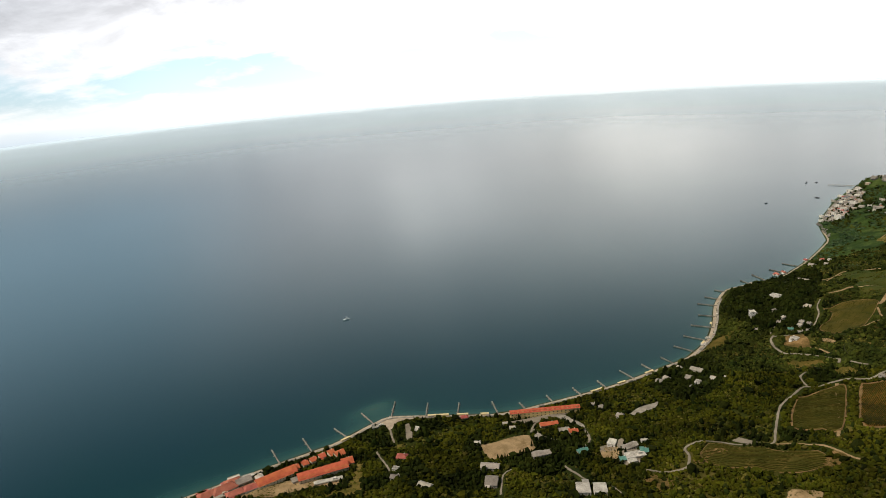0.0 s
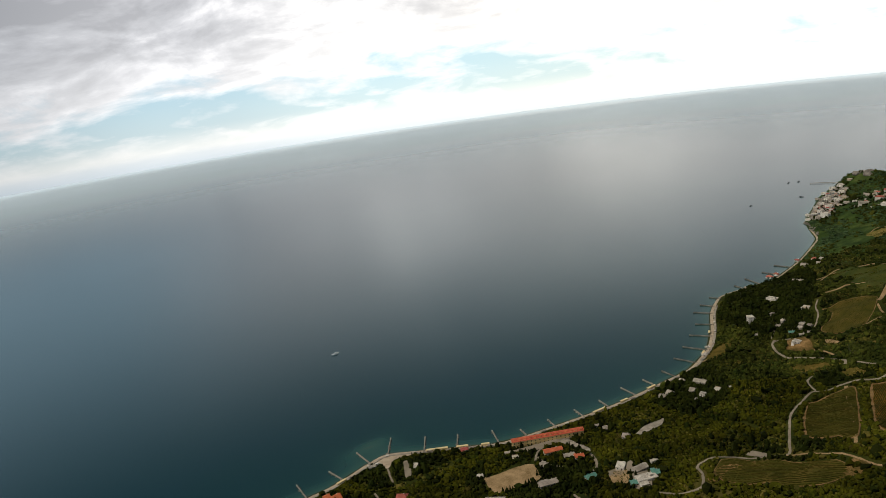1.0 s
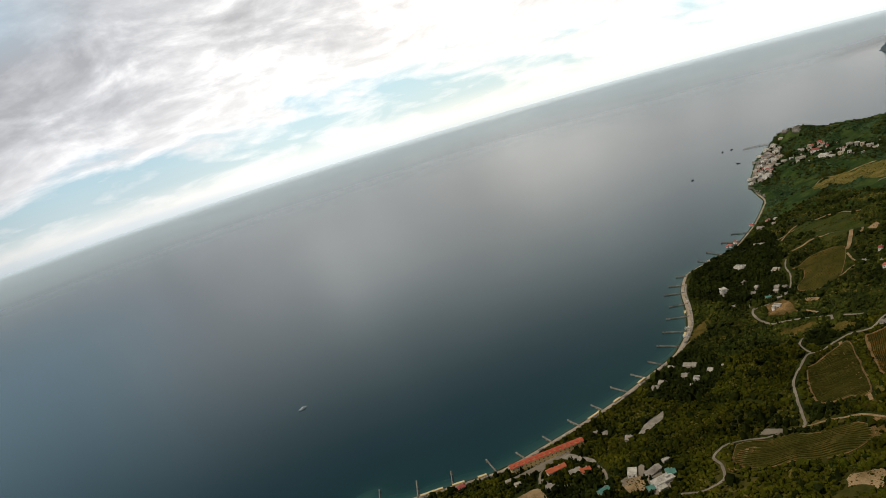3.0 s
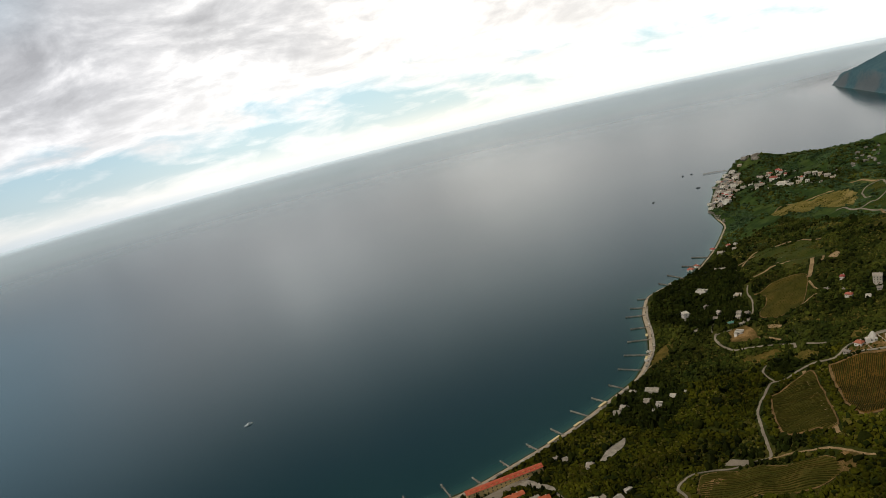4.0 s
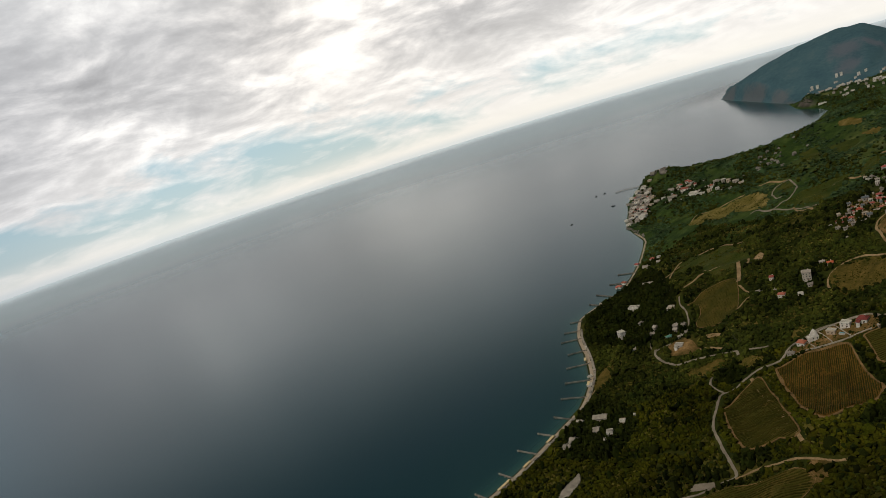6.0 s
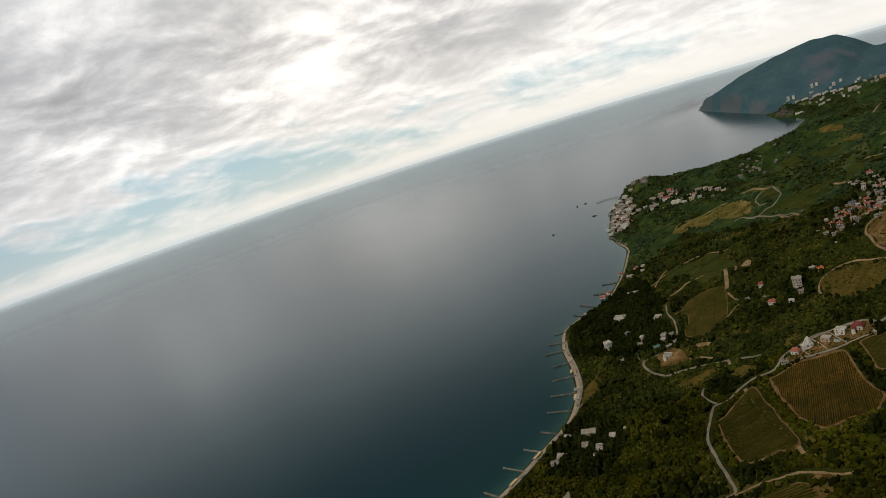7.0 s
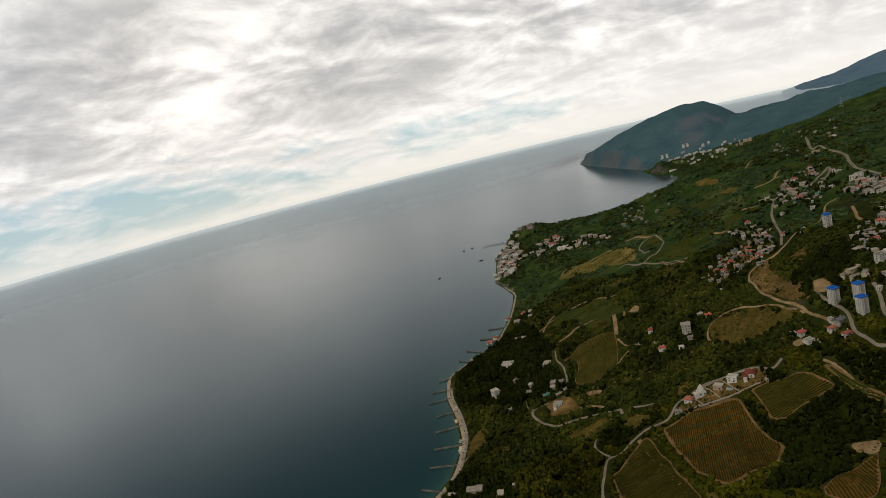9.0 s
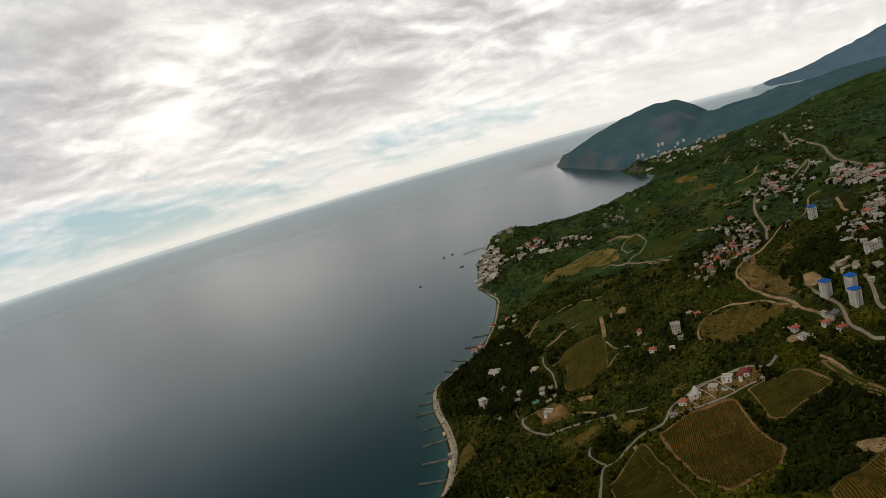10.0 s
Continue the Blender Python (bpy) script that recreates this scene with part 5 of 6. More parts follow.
settle("town", [
    (921, 766, 8.7, 5.6, 3.2, "white", -34),
    (905, 748, 12.4, 6.2, 4.2, "brown", -34),
    (894, 735, 9.9, 5.6, 3.7, "grey", -44),
    (898, 731, 8.7, 5.6, 4.7, "white", -34),
    (881, 716, 9.9, 5.6, 3.7, "grey", -34),
    (880, 707, 9.9, 6.2, 3.7, "brown", -44),
    (867, 694, 8.7, 5.6, 3.7, "grey", -34),
    (873, 689, 8.7, 5.6, 3.7, "white", -34),
    (886, 740, 7.4, 5.0, 2.6, "red", -34),
    (888, 754, 7.4, 5.0, 2.6, "brown", -44),
    (848, 692, 6.2, 5.0, 3.2, "grey", -34),
    (755, 651, 7.4, 6.8, 4.2, "red", -44),
    (744, 634, 8.7, 6.8, 4.2, "white", -44),
    (772, 645, 8.7, 5.6, 5.3, "brown", -44)])
settle("town", [
    (744, 657, 11.2, 3.7, 1.6, "grey", -34),
    (740, 664, 8.7, 3.7, 2.1, "white", -34),
    (698, 645, 11.2, 5.0, 2.6, "grey", -24)])
settle("town_low", [
    (667, 605, 15.5, 6.4, 8.4, "white", -16),
    (585, 604, 8.7, 5.6, 3.2, "slate", -9),
    (577, 607, 6.8, 5.6, 3.2, "red", -14),
    (570, 590, 7.4, 5.6, 3.2, "red", -14),
    (568, 630, 6.8, 5.6, 3.2, "red", -24),
    (559, 618, 7.4, 5.6, 3.2, "white", -19),
    (561, 608, 5.0, 3.1, 2.1, "white", -24),
    (647, 593, 6.2, 5.6, 3.2, "white", -34),
    (586, 613, 4.3, 3.1, 2.1, "white", -34),
    (627, 590, 4.3, 3.1, 2.6, "white", -94),
    (873, 795, 3.1, 2.5, 1.6, "white", -34),
    (568, 639, 5.0, 3.7, 2.1, "brown", -34)])
settle("far_town", [
    (1938, 1995, 7.9, 6.5, 10.8, "white", -44),
    (1949, 1983, 7.9, 6.5, 10.8, "white", -44),
    (2012, 1959, 7.9, 6.5, 10.1, "white", -44),
    (2022, 1949, 7.9, 6.5, 10.1, "white", -44),
    (1981, 1851, 8.6, 6.5, 10.1, "white", -44),
    (2003, 1843, 7.2, 6.5, 7.3, "white", -44),
    (1936, 1655, 10.1, 6.5, 10.8, "brown", -44),
    (1945, 1645, 10.1, 6.5, 10.8, "brown", -44),
    (1919, 1863, 18.7, 7.2, 4.9, "white", -64),
    (1922, 1837, 15.8, 7.2, 5.5, "white", -64),
    (1927, 1812, 17.3, 7.2, 4.9, "white", -64),
    (1912, 1771, 11.5, 7.2, 6.1, "white", -64),
    (1903, 1731, 15.8, 7.2, 4.9, "white", -64),
    (1892, 1697, 11.5, 7.2, 4.9, "white", -64)])
settle("far_town", [
    (1762, 1801, 24.5, 6.5, 2.4, "white", -64),
    (1886, 1913, 14.4, 6.5, 3.7, "grey", -64),
    (1908, 1899, 13.0, 6.5, 3.7, "white", -64)])
settle("school", [
    (649, 631, 16.1, 3.7, 2.1, "brown", 6),
    (653, 624, 14.9, 3.7, 2.1, "brown", -19),
    (647, 612, 11.2, 4.3, 2.1, "brown", 16),
    (642, 618, 11.2, 3.7, 2.1, "brown", -19)])
settle("tower", [
    (605, 619, 6.6, 6.6, 14.4, "tower", -19),
    (614, 601, 6.6, 6.6, 14.4, "tower", -19),
    (599, 591, 6.6, 6.6, 14.4, "tower", -19),
    (763, 712, 6.6, 6.6, 13.6, "tower", -34)])
hamlet("cape", [(983, 1654), (976, 1609), (916, 1524), (840, 1443), (799, 1408), (803, 1459), (895, 1586)], 80, "grey grey brown white slate brown red".split(), 1, (5.4, 4.2, 3.6), True)
hamlet("palace", [(856, 1425), (945, 1500), (965, 1430), (942, 1248), (898, 1207), (887, 1277), (874, 1331)], 10, "white grey brown red".split(), 2, (6, 5, 4))
hamlet("village", [(686, 829), (732, 841), (756, 824), (773, 790), (740, 766), (700, 754), (693, 779), (672, 793)], 16, "red red grey slate slate brown orange".split(), 3, (5, 4.4, 3))
hamlet("village_low", [(827, 900), (850, 873), (817, 809), (768, 764), (752, 777), (777, 833)], 8, "white grey red brown".split(), 4, (5, 4.4, 3))
hamlet("upper", [(929, 924), (956, 911), (1012, 900), (1047, 875), (875, 783), (874, 818)], 24, "brown grey grey brown red".split(), 5, (5.5, 4.5, 3), True)
hamlet("town", [(885, 761), (935, 771), (897, 695), (821, 661), (847, 715)], 22, "grey white brown red grey".split(), 6, (5.5, 4.8, 4), True)
hamlet("hillside", [(1707, 1451), (1983, 1554), (1982, 1442), (1878, 1288), (1160, 911), (1102, 928), (1101, 988)], 46, "white grey brown grey".split(), 7, (5.5, 4.5, 3), True)
hamlet("hillside", [(712, 662), (770, 677), (813, 658), (692, 606), (677, 623)], 10, "white grey red brown".split(), 8, (5, 4.4, 3), True)
hamlet("far_town", [(1893, 2012), (1957, 1984), (1976, 1848), (2021, 1744), (1951, 1632), (1853, 1671), (1808, 1791)], 40, "white white grey".split(), 9, (7, 5.5, 4.5), True)
hamlet("village", [(686, 829), (732, 841), (756, 824), (773, 790), (740, 766), (700, 754), (693, 779), (672, 793)], 36, "grey brown slate red brown".split(), 21, (2.6, 2.0, 1.5), True)
hamlet("village_low", [(827, 900), (850, 873), (817, 809), (768, 764), (752, 777), (777, 833)], 20, "grey brown white".split(), 22, (2.4, 2.0, 1.5), True)
hamlet("upper", [(929, 924), (956, 911), (1012, 900), (1047, 875), (875, 783), (874, 818)], 40, "grey brown brown slate".split(), 23, (2.8, 2.2, 1.6), True)
hamlet("town", [(885, 761), (935, 771), (897, 695), (821, 661), (847, 715)], 50, "grey brown slate".split(), 24, (2.8, 2.2, 1.8), True)
hamlet("hillside", [(1707, 1451), (1983, 1554), (1982, 1442), (1878, 1288), (1160, 911), (1102, 928), (1101, 988)], 60, "white grey".split(), 25, (3, 2.4, 1.8), True)
hamlet("hillside", [(712, 662), (770, 677), (813, 658), (692, 606), (677, 623)], 40, "grey white brown".split(), 26, (2.6, 2.1, 1.6), True)
hamlet("palace", [(856, 1425), (945, 1500), (965, 1430), (942, 1248), (898, 1207), (887, 1277), (874, 1331)], 40, "white grey brown".split(), 27, (3, 2.4, 2), True)
distant_houses()

# ---- special buildings ----
SPOTS.append((486.0, 679.0, 5.0))
dome = thing("domed_house", 484, 681, z_at(484, 681), -30, "white villa with a tall rounded dome and low wing", "house")
part("wall", box_mesh("wall", -2.6, 2.6, -2.4, 2.4, -2, 3.4, WHITE, 0.1), dome)
rows_ = [(2.5, 3.2), (2.45, 4.2), (2.1, 5.3), (1.5, 6.3), (0.8, 7.1), (0.15, 7.7)]
turns_ = np.linspace(0, 2 * math.pi, 20, endpoint=False)
part("dome", mesh_of("dome", [(r * math.cos(a), r * math.sin(a), h) for r, h in rows_ for a in turns_], grid_faces(len(rows_), 20, True), WHITE, True), dome)
windows(dome, 5.2, 4.8, 3.4, 1, 2, 2, (0.8, 1.2))
part("wing", box_mesh("wing", -4.8, -2.6, -1.8, 1.8, -2, 2.4, WHITE, 0.1), dome)

dome.scale = (1.35, 1.35, 1.45)

WALL_STONE = mottled("pale_yard_wall", (0.26, 0.22, 0.17), (0.42, 0.37, 0.30), 0.9, 0.2, 1.5, 0.4)


def yard_wall(points, label):
    line = smooth_line(points, 3.0)
    k_ = np.full(len(line), 0.2)
    tagged(new("garden_wall", ribbon(line, -k_, k_, 1.5, WALL_STONE, "garden_wall", 3.0)), label, "wall")


yard_wall([(455, 681), (470, 673), (482, 664), (495, 650), (506, 634)], "pale stone wall between villas and vineyard")
yard_wall([(458, 690), (472, 696), (492, 684), (512, 668), (520, 650)], "pale stone wall along the villa road")
yard_wall([(478, 690), (474, 672)], "low stone wall between two villa gardens")
yard_wall([(491, 682), (486, 662)], "low stone wall between two gardens")
yard_wall([(503, 674), (497, 650)], "low stone wall beside the white villa")


def garden_tree(x, y, tall, wide, seed, label):
    """A cypress: short trunk and a narrow pointed crown of leaf tufts."""
    rand = np.random.default_rng(seed)
    ob = thing("cypress_tree", x, y, z_at(x, y), 0, label, "tree", "dark cypress trees")
    key = ("cypress", seed % 4)
    if key not in MESHES:
        n = 26
        t_ = np.linspace(0.12, 1, n)
        a_ = rand.uniform(0, 6.283, n)
        r_ = (1 - t_) ** 0.7 * 0.55
        at_ = np.c_[r_ * np.cos(a_), r_ * np.sin(a_), t_ * 5.5 - 0.5]
        MESHES[key] = clumps("crown", at_, (1.08 - t_) * 0.85 + 0.12, np.full(n, 0.75), 1, PINE, rand, 0.25)
        MESHES["trunk"] = mesh_of("trunk", [(0.2 * c_, 0.2 * s_, -0.6) for c_, s_ in ((1, 0), (0, 1), (-1, 0), (0, -1))] + [(0.1 * c_, 0.1 * s_, 1.6) for c_, s_ in ((1, 0), (0, 1), (-1, 0), (0, -1))], [(0, 1, 5, 4), (1, 2, 6, 5), (2, 3, 7, 6), (3, 0, 4, 7), (4, 5, 6, 7)], DOOR)
    part("trunk", MESHES["trunk"], ob)
    part("crown", MESHES[key], ob)
    ob.scale = (wide, wide, tall / 5.5)
    return ob


rand_ = random.Random(5)
for n_ in range(14):
    garden_tree(25 + n_ * 3.6 + rand_.uniform(-1, 1), 634 + n_ * 0.9 + rand_.uniform(-2, 2), rand_.uniform(4, 7), rand_.uniform(0.9, 1.4), n_, "dark slender cypress beside the sports field")
for x_, y_ in [(-70, 742), (-60, 744), (-48, 741), (-36, 742), (-24, 741), (-84, 737), (12, 738), (24, 736), (92, 652), (96, 646), (128, 600), (132, 592), (115, 566), (122, 560), (290, 778), (296, 782), (286, 772), (302, 792), (288, 790), (283, 801), (276, 790), (300, 776)]:
    garden_tree(x_ + rand_.uniform(-1.5, 1.5), y_ + rand_.uniform(-1.5, 1.5), rand_.uniform(4.5, 7.5), rand_.uniform(1.0, 1.5), int(x_ + y_) % 9, "dark slender cypress among the houses")


def grove(ring, count, seed, tall, label):
    """Cypresses scattered over a stretch of slope, clear of the roads and houses."""
    rand = random.Random(seed)
    ring = np.array(ring, float)
    made = 0
    while made < count:
        x, y = rand.uniform(*sorted((ring[:, 0].min(), ring[:, 0].max()))), rand.uniform(*sorted((ring[:, 1].min(), ring[:, 1].max())))
        if within(np.array([x]), np.array([y]), ring)[0] and all((x - a) ** 2 + (y - b) ** 2 > (d + 1) ** 2 for a, b, d in SPOTS):
            garden_tree(x, y, rand.uniform(*tall), rand.uniform(0.9, 1.4), rand.randrange(9), label)
            made += 1


grove([(300, 720), (322, 670), (352, 690), (385, 755), (360, 800), (335, 770)], 70, 21, (4.5, 8.0), "dark slender cypress standing in the slope scrub")
grove([(414, 815), (424, 795), (446, 762), (440, 752), (420, 780), (408, 805)], 12, 22, (4.0, 6.5), "dark cypress beside the hairpin road")
grove([(230, 770), (300, 845), (325, 830), (310, 760), (265, 745)], 34, 23, (5.0, 8.5), "tall dark cypress in the shore grove")
grove([(400, 900), (440, 1010), (500, 1010), (480, 850), (430, 850)], 40, 24, (5.0, 9.0), "tall dark cypress in the park")
grove([(120, 560), (60, 660), (110, 720), (190, 660), (190, 590)], 44, 25, (4.5, 8.0), "dark slender cypress round the estate")


# a lattice mast on the ridge and lamp poles by the town
STEEL = mottled("grey_steel", (0.30, 0.31, 0.32), (0.48, 0.49, 0.50), 0.5, 0.5, 2.0, 0.1, metal=0.6)


def mast(x, y, tall, foot, label):
    ob = thing("lattice_mast", x, y, z_at(x, y) - 0.5, 10, label, "mast")
    leg = mesh_of("leg", [(0, 0, 0), (0.5, 0, 0), (0, 0.5, 0), (foot * 0.9, foot * 0.9, tall)], [(0, 1, 3), (1, 2, 3), (2, 0, 3)], STEEL)
    for q in range(4):
        part("leg", leg, ob).matrix_basis = pose(0, 0, 0, 0, 0, q * 90) @ pose(-foot, -foot, 0)
    for k_ in range(1, 6):
        half = foot * (1 - 0.15 * k_)
        bar = box_mesh("brace", -half, half, -0.15, 0.15, 0, 0.35, STEEL)
        for q in range(4):
            part("brace", bar, ob).matrix_basis = pose(0, 0, 0, 0, 0, q * 90) @ pose(0, half, tall * k_ / 6)
    for k_ in (0.62, 0.76, 0.9):
        part("arm", box_mesh("arm", -foot * 1.5, foot * 1.5, -0.2, 0.2, 0, 0.4, STEEL), ob).matrix_basis = pose(0, 0, tall * k_)
    return ob


mast(2085, 1430, 34, 4.0, "tall grey lattice power mast on the far ridge")
mast(698, 638, 13, 0.7, "slim grey lattice mast among the town houses")


def rock(x, y, size, seed, label, group):
    rand = np.random.default_rng(seed)
    v, f = BALLS[2]
    w = v * (1 + rand.normal(0, 0.16, (len(v), 1))) * size * (1.0, rand.uniform(0.6, 0.9), rand.uniform(0.55, 0.9))
    ob = new("rock", mesh_of("rock", w, f, STONE))
    ob.matrix_world = pose(x, y, max(z_at(x, y), 0) + size * 0.15, 0, 0, float(rand.uniform(0, 360)))
    SPOTS.append((x, y, size * 0.6))
    return tagged(ob, label, "rock", group)


rocks_ = np.random.default_rng(3)
for n_ in range(26):
    x_, y_ = 1005 + rocks_.normal(0, 20), 1240 + rocks_.normal(0, 20)
    rock(x_, y_, float(rocks_.uniform(2.0, 5.5)), n_, "weathered grey boulder on the upper slope", "boulders on the slope")
for n_ in range(22):
    s_ = rocks_.uniform(0, 1)
    x_, y_ = 748 + 30 * s_ + rocks_.normal(0, 2.5), 1335 + 105 * s_ + rocks_.normal(0, 2.5)
    rock(x_, y_, float(rocks_.uniform(1.5, 3.5)), 40 + n_, "dark sea rock at the foot of the cape", "rocks along the cape")
for n_ in range(16):
    x_, y_ = 1042 + rocks_.normal(0, 11), 1648 + rocks_.normal(0, 13)
    rock(x_, y_, float(rocks_.uniform(4, 9)), 70 + n_, "dark rocky outcrop at the tip of the cape", "outcrops of the cape")

# ---- the shore: beach, promenade and groynes ----
shore_line = smooth_line(COAST[2:28].tolist(), 4.0)
k = np.ones(len(shore_line))
broad = np.where(shore_line[:, 0] > 440, -4.6, -6.2)
tagged(new("beach", ribbon(shore_line, -1.5 * k, broad, 0.30, PEBBLE, "beach", 2.0, 0.5)), "narrow pale pebble beach along the sea", "beach", kind="structure")
walk_line = smooth_line(COAST[3:20].tolist(), 4.0)
k = np.ones(len(walk_line))
tagged(new("pavement", ribbon(walk_line, -6.4 * k, -9.4 * k, 0.9, CONCRETE, "pavement", 2.5)), "pale concrete promenade above the beach", "promenade", kind="structure")


def groyne(tip_x, tip_y, width=1.3):
    """A concrete groyne from the shore to its tip, with a thicker head."""
    d, s = to_line(np.array([tip_x]), np.array([tip_y]), COAST)
    i = int(s[0])
    root = COAST[i] + (COAST[min(i + 1, len(COAST) - 1)] - COAST[i]) * (s[0] - i)
    way = np.array([tip_x, tip_y]) - root
    long = float(np.linalg.norm(way)) + 5
    turn = math.degrees(math.atan2(way[1], way[0]))
    start = root - way / np.linalg.norm(way) * 5
    ob = thing("groyne", start[0], start[1], 0, turn, "long weathered concrete groyne reaching into the sea", "groyne", "groynes along the beach")
    # groynes past x = 260 take the copy with backlit shade in its colour
    part("beam", box_mesh("beam", 0, round(long - 3, 1), -width / 2, width / 2, -3.0, 1.5, WORN if tip_x < 260 else GROYNE_BACKLIT, 0.2), ob)
    part("head", box_mesh("head", -1.2, 1.2, -width / 2 - 0.15, width / 2 + 0.15, -3.0, 1.8, CONCRETE if tip_x < 260 else GROYNE_BACKLIT, 0.3), ob).matrix_basis = pose(long - 1.2, 0, 0)
    rand = random.Random(int(tip_x * 7 + tip_y))
    for n in range(4):
        r = rand.uniform(0.6, 1.1)
        bm = bmesh.new()
        bmesh.ops.create_icosphere(bm, subdivisions=1, radius=r)
        for v in bm.verts:
            v.co *= rand.uniform(0.75, 1.2)
        me = bpy.data.meshes.new("boulder")
        bm.to_mesh(me)
        bm.free()
        me.materials.append(STONE)
        part("boulder", me, ob).matrix_basis = pose(rand.uniform(5, long - 3), rand.choice((-1, 1)) * (width / 2 + 0.6), 0.1)
    return ob


for tip in [(-236, 702), (-203, 722), (-168, 740), (-138, 772), (-97, 795), (-54, 786), (-14, 781), (28, 779), (62, 772), (98, 785), (134, 800), (169, 814), (204, 838), (237, 851), (244, 838), (268, 868), (296, 899)]:
    groyne(*tip)
for tip in [(320, 930), (343, 965), (366, 1000), (381, 1045), (402, 1071), (428, 1097), (487, 1133), (517, 1158), (556, 1177), (591, 1203)]:
    groyne(*tip, 1.6)

def beach_hut(along, off, wide, mat_wall, mat_roof, label):
    """A low beach hut on the promenade: walls, sheet roof and a dark door."""
    i = int(along * (len(walk_line) - 2))
    (ax, ay), (bx, by) = walk_line[i], walk_line[i + 1]
    turn = math.degrees(math.atan2(by - ay, bx - ax))
    x, y = ax + math.sin(radians(turn)) * off, ay - math.cos(radians(turn)) * off
    ob = thing("beach_hut", x, y, max(z_at(x, y), 0.8), turn, label, "hut", "huts along the beach")
    part("wall", box_mesh("wall", -wide / 2, wide / 2, -1.3, 1.3, -1.5, 2.0, mat_wall), ob)
    part("roof", roof_mesh(wide, 2.6, 2.0, 0.35, mat_roof, 0.0, 0.3), ob)
    part("door", box_mesh("door", -0.4, 0.4, -0.05, 0.05, 0, 1.6, DOOR), ob).matrix_basis = pose(wide * 0.2, 1.3, 0)


huts_ = random.Random(11)
for n in range(26):
    k_ = huts_.choice(((WHITE, FELT, "small white beach hut on the promenade"), (GREY, SLATE, "small grey beach hut above the beach"), (OCHRE, SLATE, "small ochre beach hut with grey roof")))
    beach_hut(0.02 + 0.036 * n + huts_.uniform(-0.01, 0.01), huts_.uniform(6.8, 8.5), round(huts_.uniform(2.5, 7.0)), *k_)

AWNING = mottled("pale_yellow_awning", (0.52, 0.40, 0.20), (0.70, 0.56, 0.32), 0.8, 0.3, 1.4, 0.2)


def sun_shelter(x, y, turn, wide):
    """A long beach shelter: flat awning roof on posts with a low back wall."""
    ob = thing("sun_shelter", x, y, max(z_at(x, y), 0.6) + 0.6, turn, "long pale yellow sun shelter on the beach", "shelter", "sun shelters along the beach")
    part("roof", box_mesh("roof", -wide / 2, wide / 2, -1.5, 1.5, 2.1, 2.35, AWNING, 0.06), ob)
    part("back_wall", box_mesh("back_wall", -wide / 2, wide / 2, -1.45, -1.3, -1.5, 2.1, AWNING), ob)
    n = max(3, int(wide / 4))
    for i in range(n):
        part("post", box_mesh("post", -0.1, 0.1, -0.1, 0.1, -1.5, 2.1, GREY), ob).matrix_basis = pose((i + 0.5) * wide / n - wide / 2, 1.3, 0)


for x_, y_, turn_, wide_ in [(163, 787, 24, 19), (198, 802, 25, 12), (240, 825, 27, 14), (-40, 752, -1, 26), (-10, 750, -2, 14), (17, 748, -2, 10), (-150, 712, 38, 12), (338, 900, 54, 10), (372, 962, 64, 9)]:
    sun_shelter(x_, y_, turn_, wide_)

HULL = mottled("white_boat_hull", (0.50, 0.52, 0.53), (0.72, 0.73, 0.73), 0.35, 0.5, 2.0, 0.05)
TAR = mottled("dark_boat_hull", (0.035, 0.035, 0.04), (0.09, 0.085, 0.085), 0.6, 0.5, 2.0, 0.1)


def hull_mesh(long, wide, high, mat):
    rows = []
    for s in np.linspace(0, 1, 13):
        w = wide / 2 * math.sin(math.pi * min(1, 0.32 + 0.68 * (1 - s)) ** 1.0) ** 0.6 if s > 0.02 else wide * 0.36
        if s > 0.5:
            w = wide / 2 * math.cos((s - 0.5) * math.pi) ** 0.55 + 0.02
        x, top = (s - 0.45) * long, high * (0.85 + 0.35 * s * s)
        rows += [(x, -w, top), (x, -w * 0.8, 0.0), (x, 0, -high * 0.5), (x, w * 0.8, 0.0), (x, w, top)]
    f = grid_faces(13, 5).tolist() + [(0, 1, 2, 3, 4)] + [(i * 5, i * 5 + 4, i * 5 + 9, i * 5 + 5) for i in range(12)]
    return mesh_of("hull", rows, f, mat)


def boat(x, y, turn, long, mat, label, mast):
    ob = thing("boat", x, y, 0, turn, label, "boat", "boats on the sea")
    part("hull", hull_mesh(long, long * 0.28, long * 0.10, mat), ob)
    part("cabin", box_mesh("cabin", -long * 0.16, long * 0.12, -long * 0.09, long * 0.09, long * 0.06, long * 0.21, mat, long * 0.02), ob)
    part("cabin_window", box_mesh("cabin_window", -long * 0.13, long * 0.125, -long * 0.095, long * 0.095, long * 0.13, long * 0.17, GLASS), ob)
    if mast:
        part("mast", box_mesh("mast", -0.12, 0.12, -0.12, 0.12, long * 0.1, long * mast, mat), ob)
    return ob


boat(-199, 1086, -150, 13.0, HULL, "small white motor yacht at rest on the open sea", 0.45)
boat(933, 1800, 40, 11.0, TAR, "dark moored fishing boat off the cape", 0.6)
boat(957, 1796, 10, 9.0, TAR, "dark moored boat near the pier", 0.5)
boat(750, 1627, 20, 9.0, TAR, "dark low boat moored off the beach", 0.35)
boat(881, 1644, -35, 11.0, TAR, "long low dark barge near the cape", 0.0)

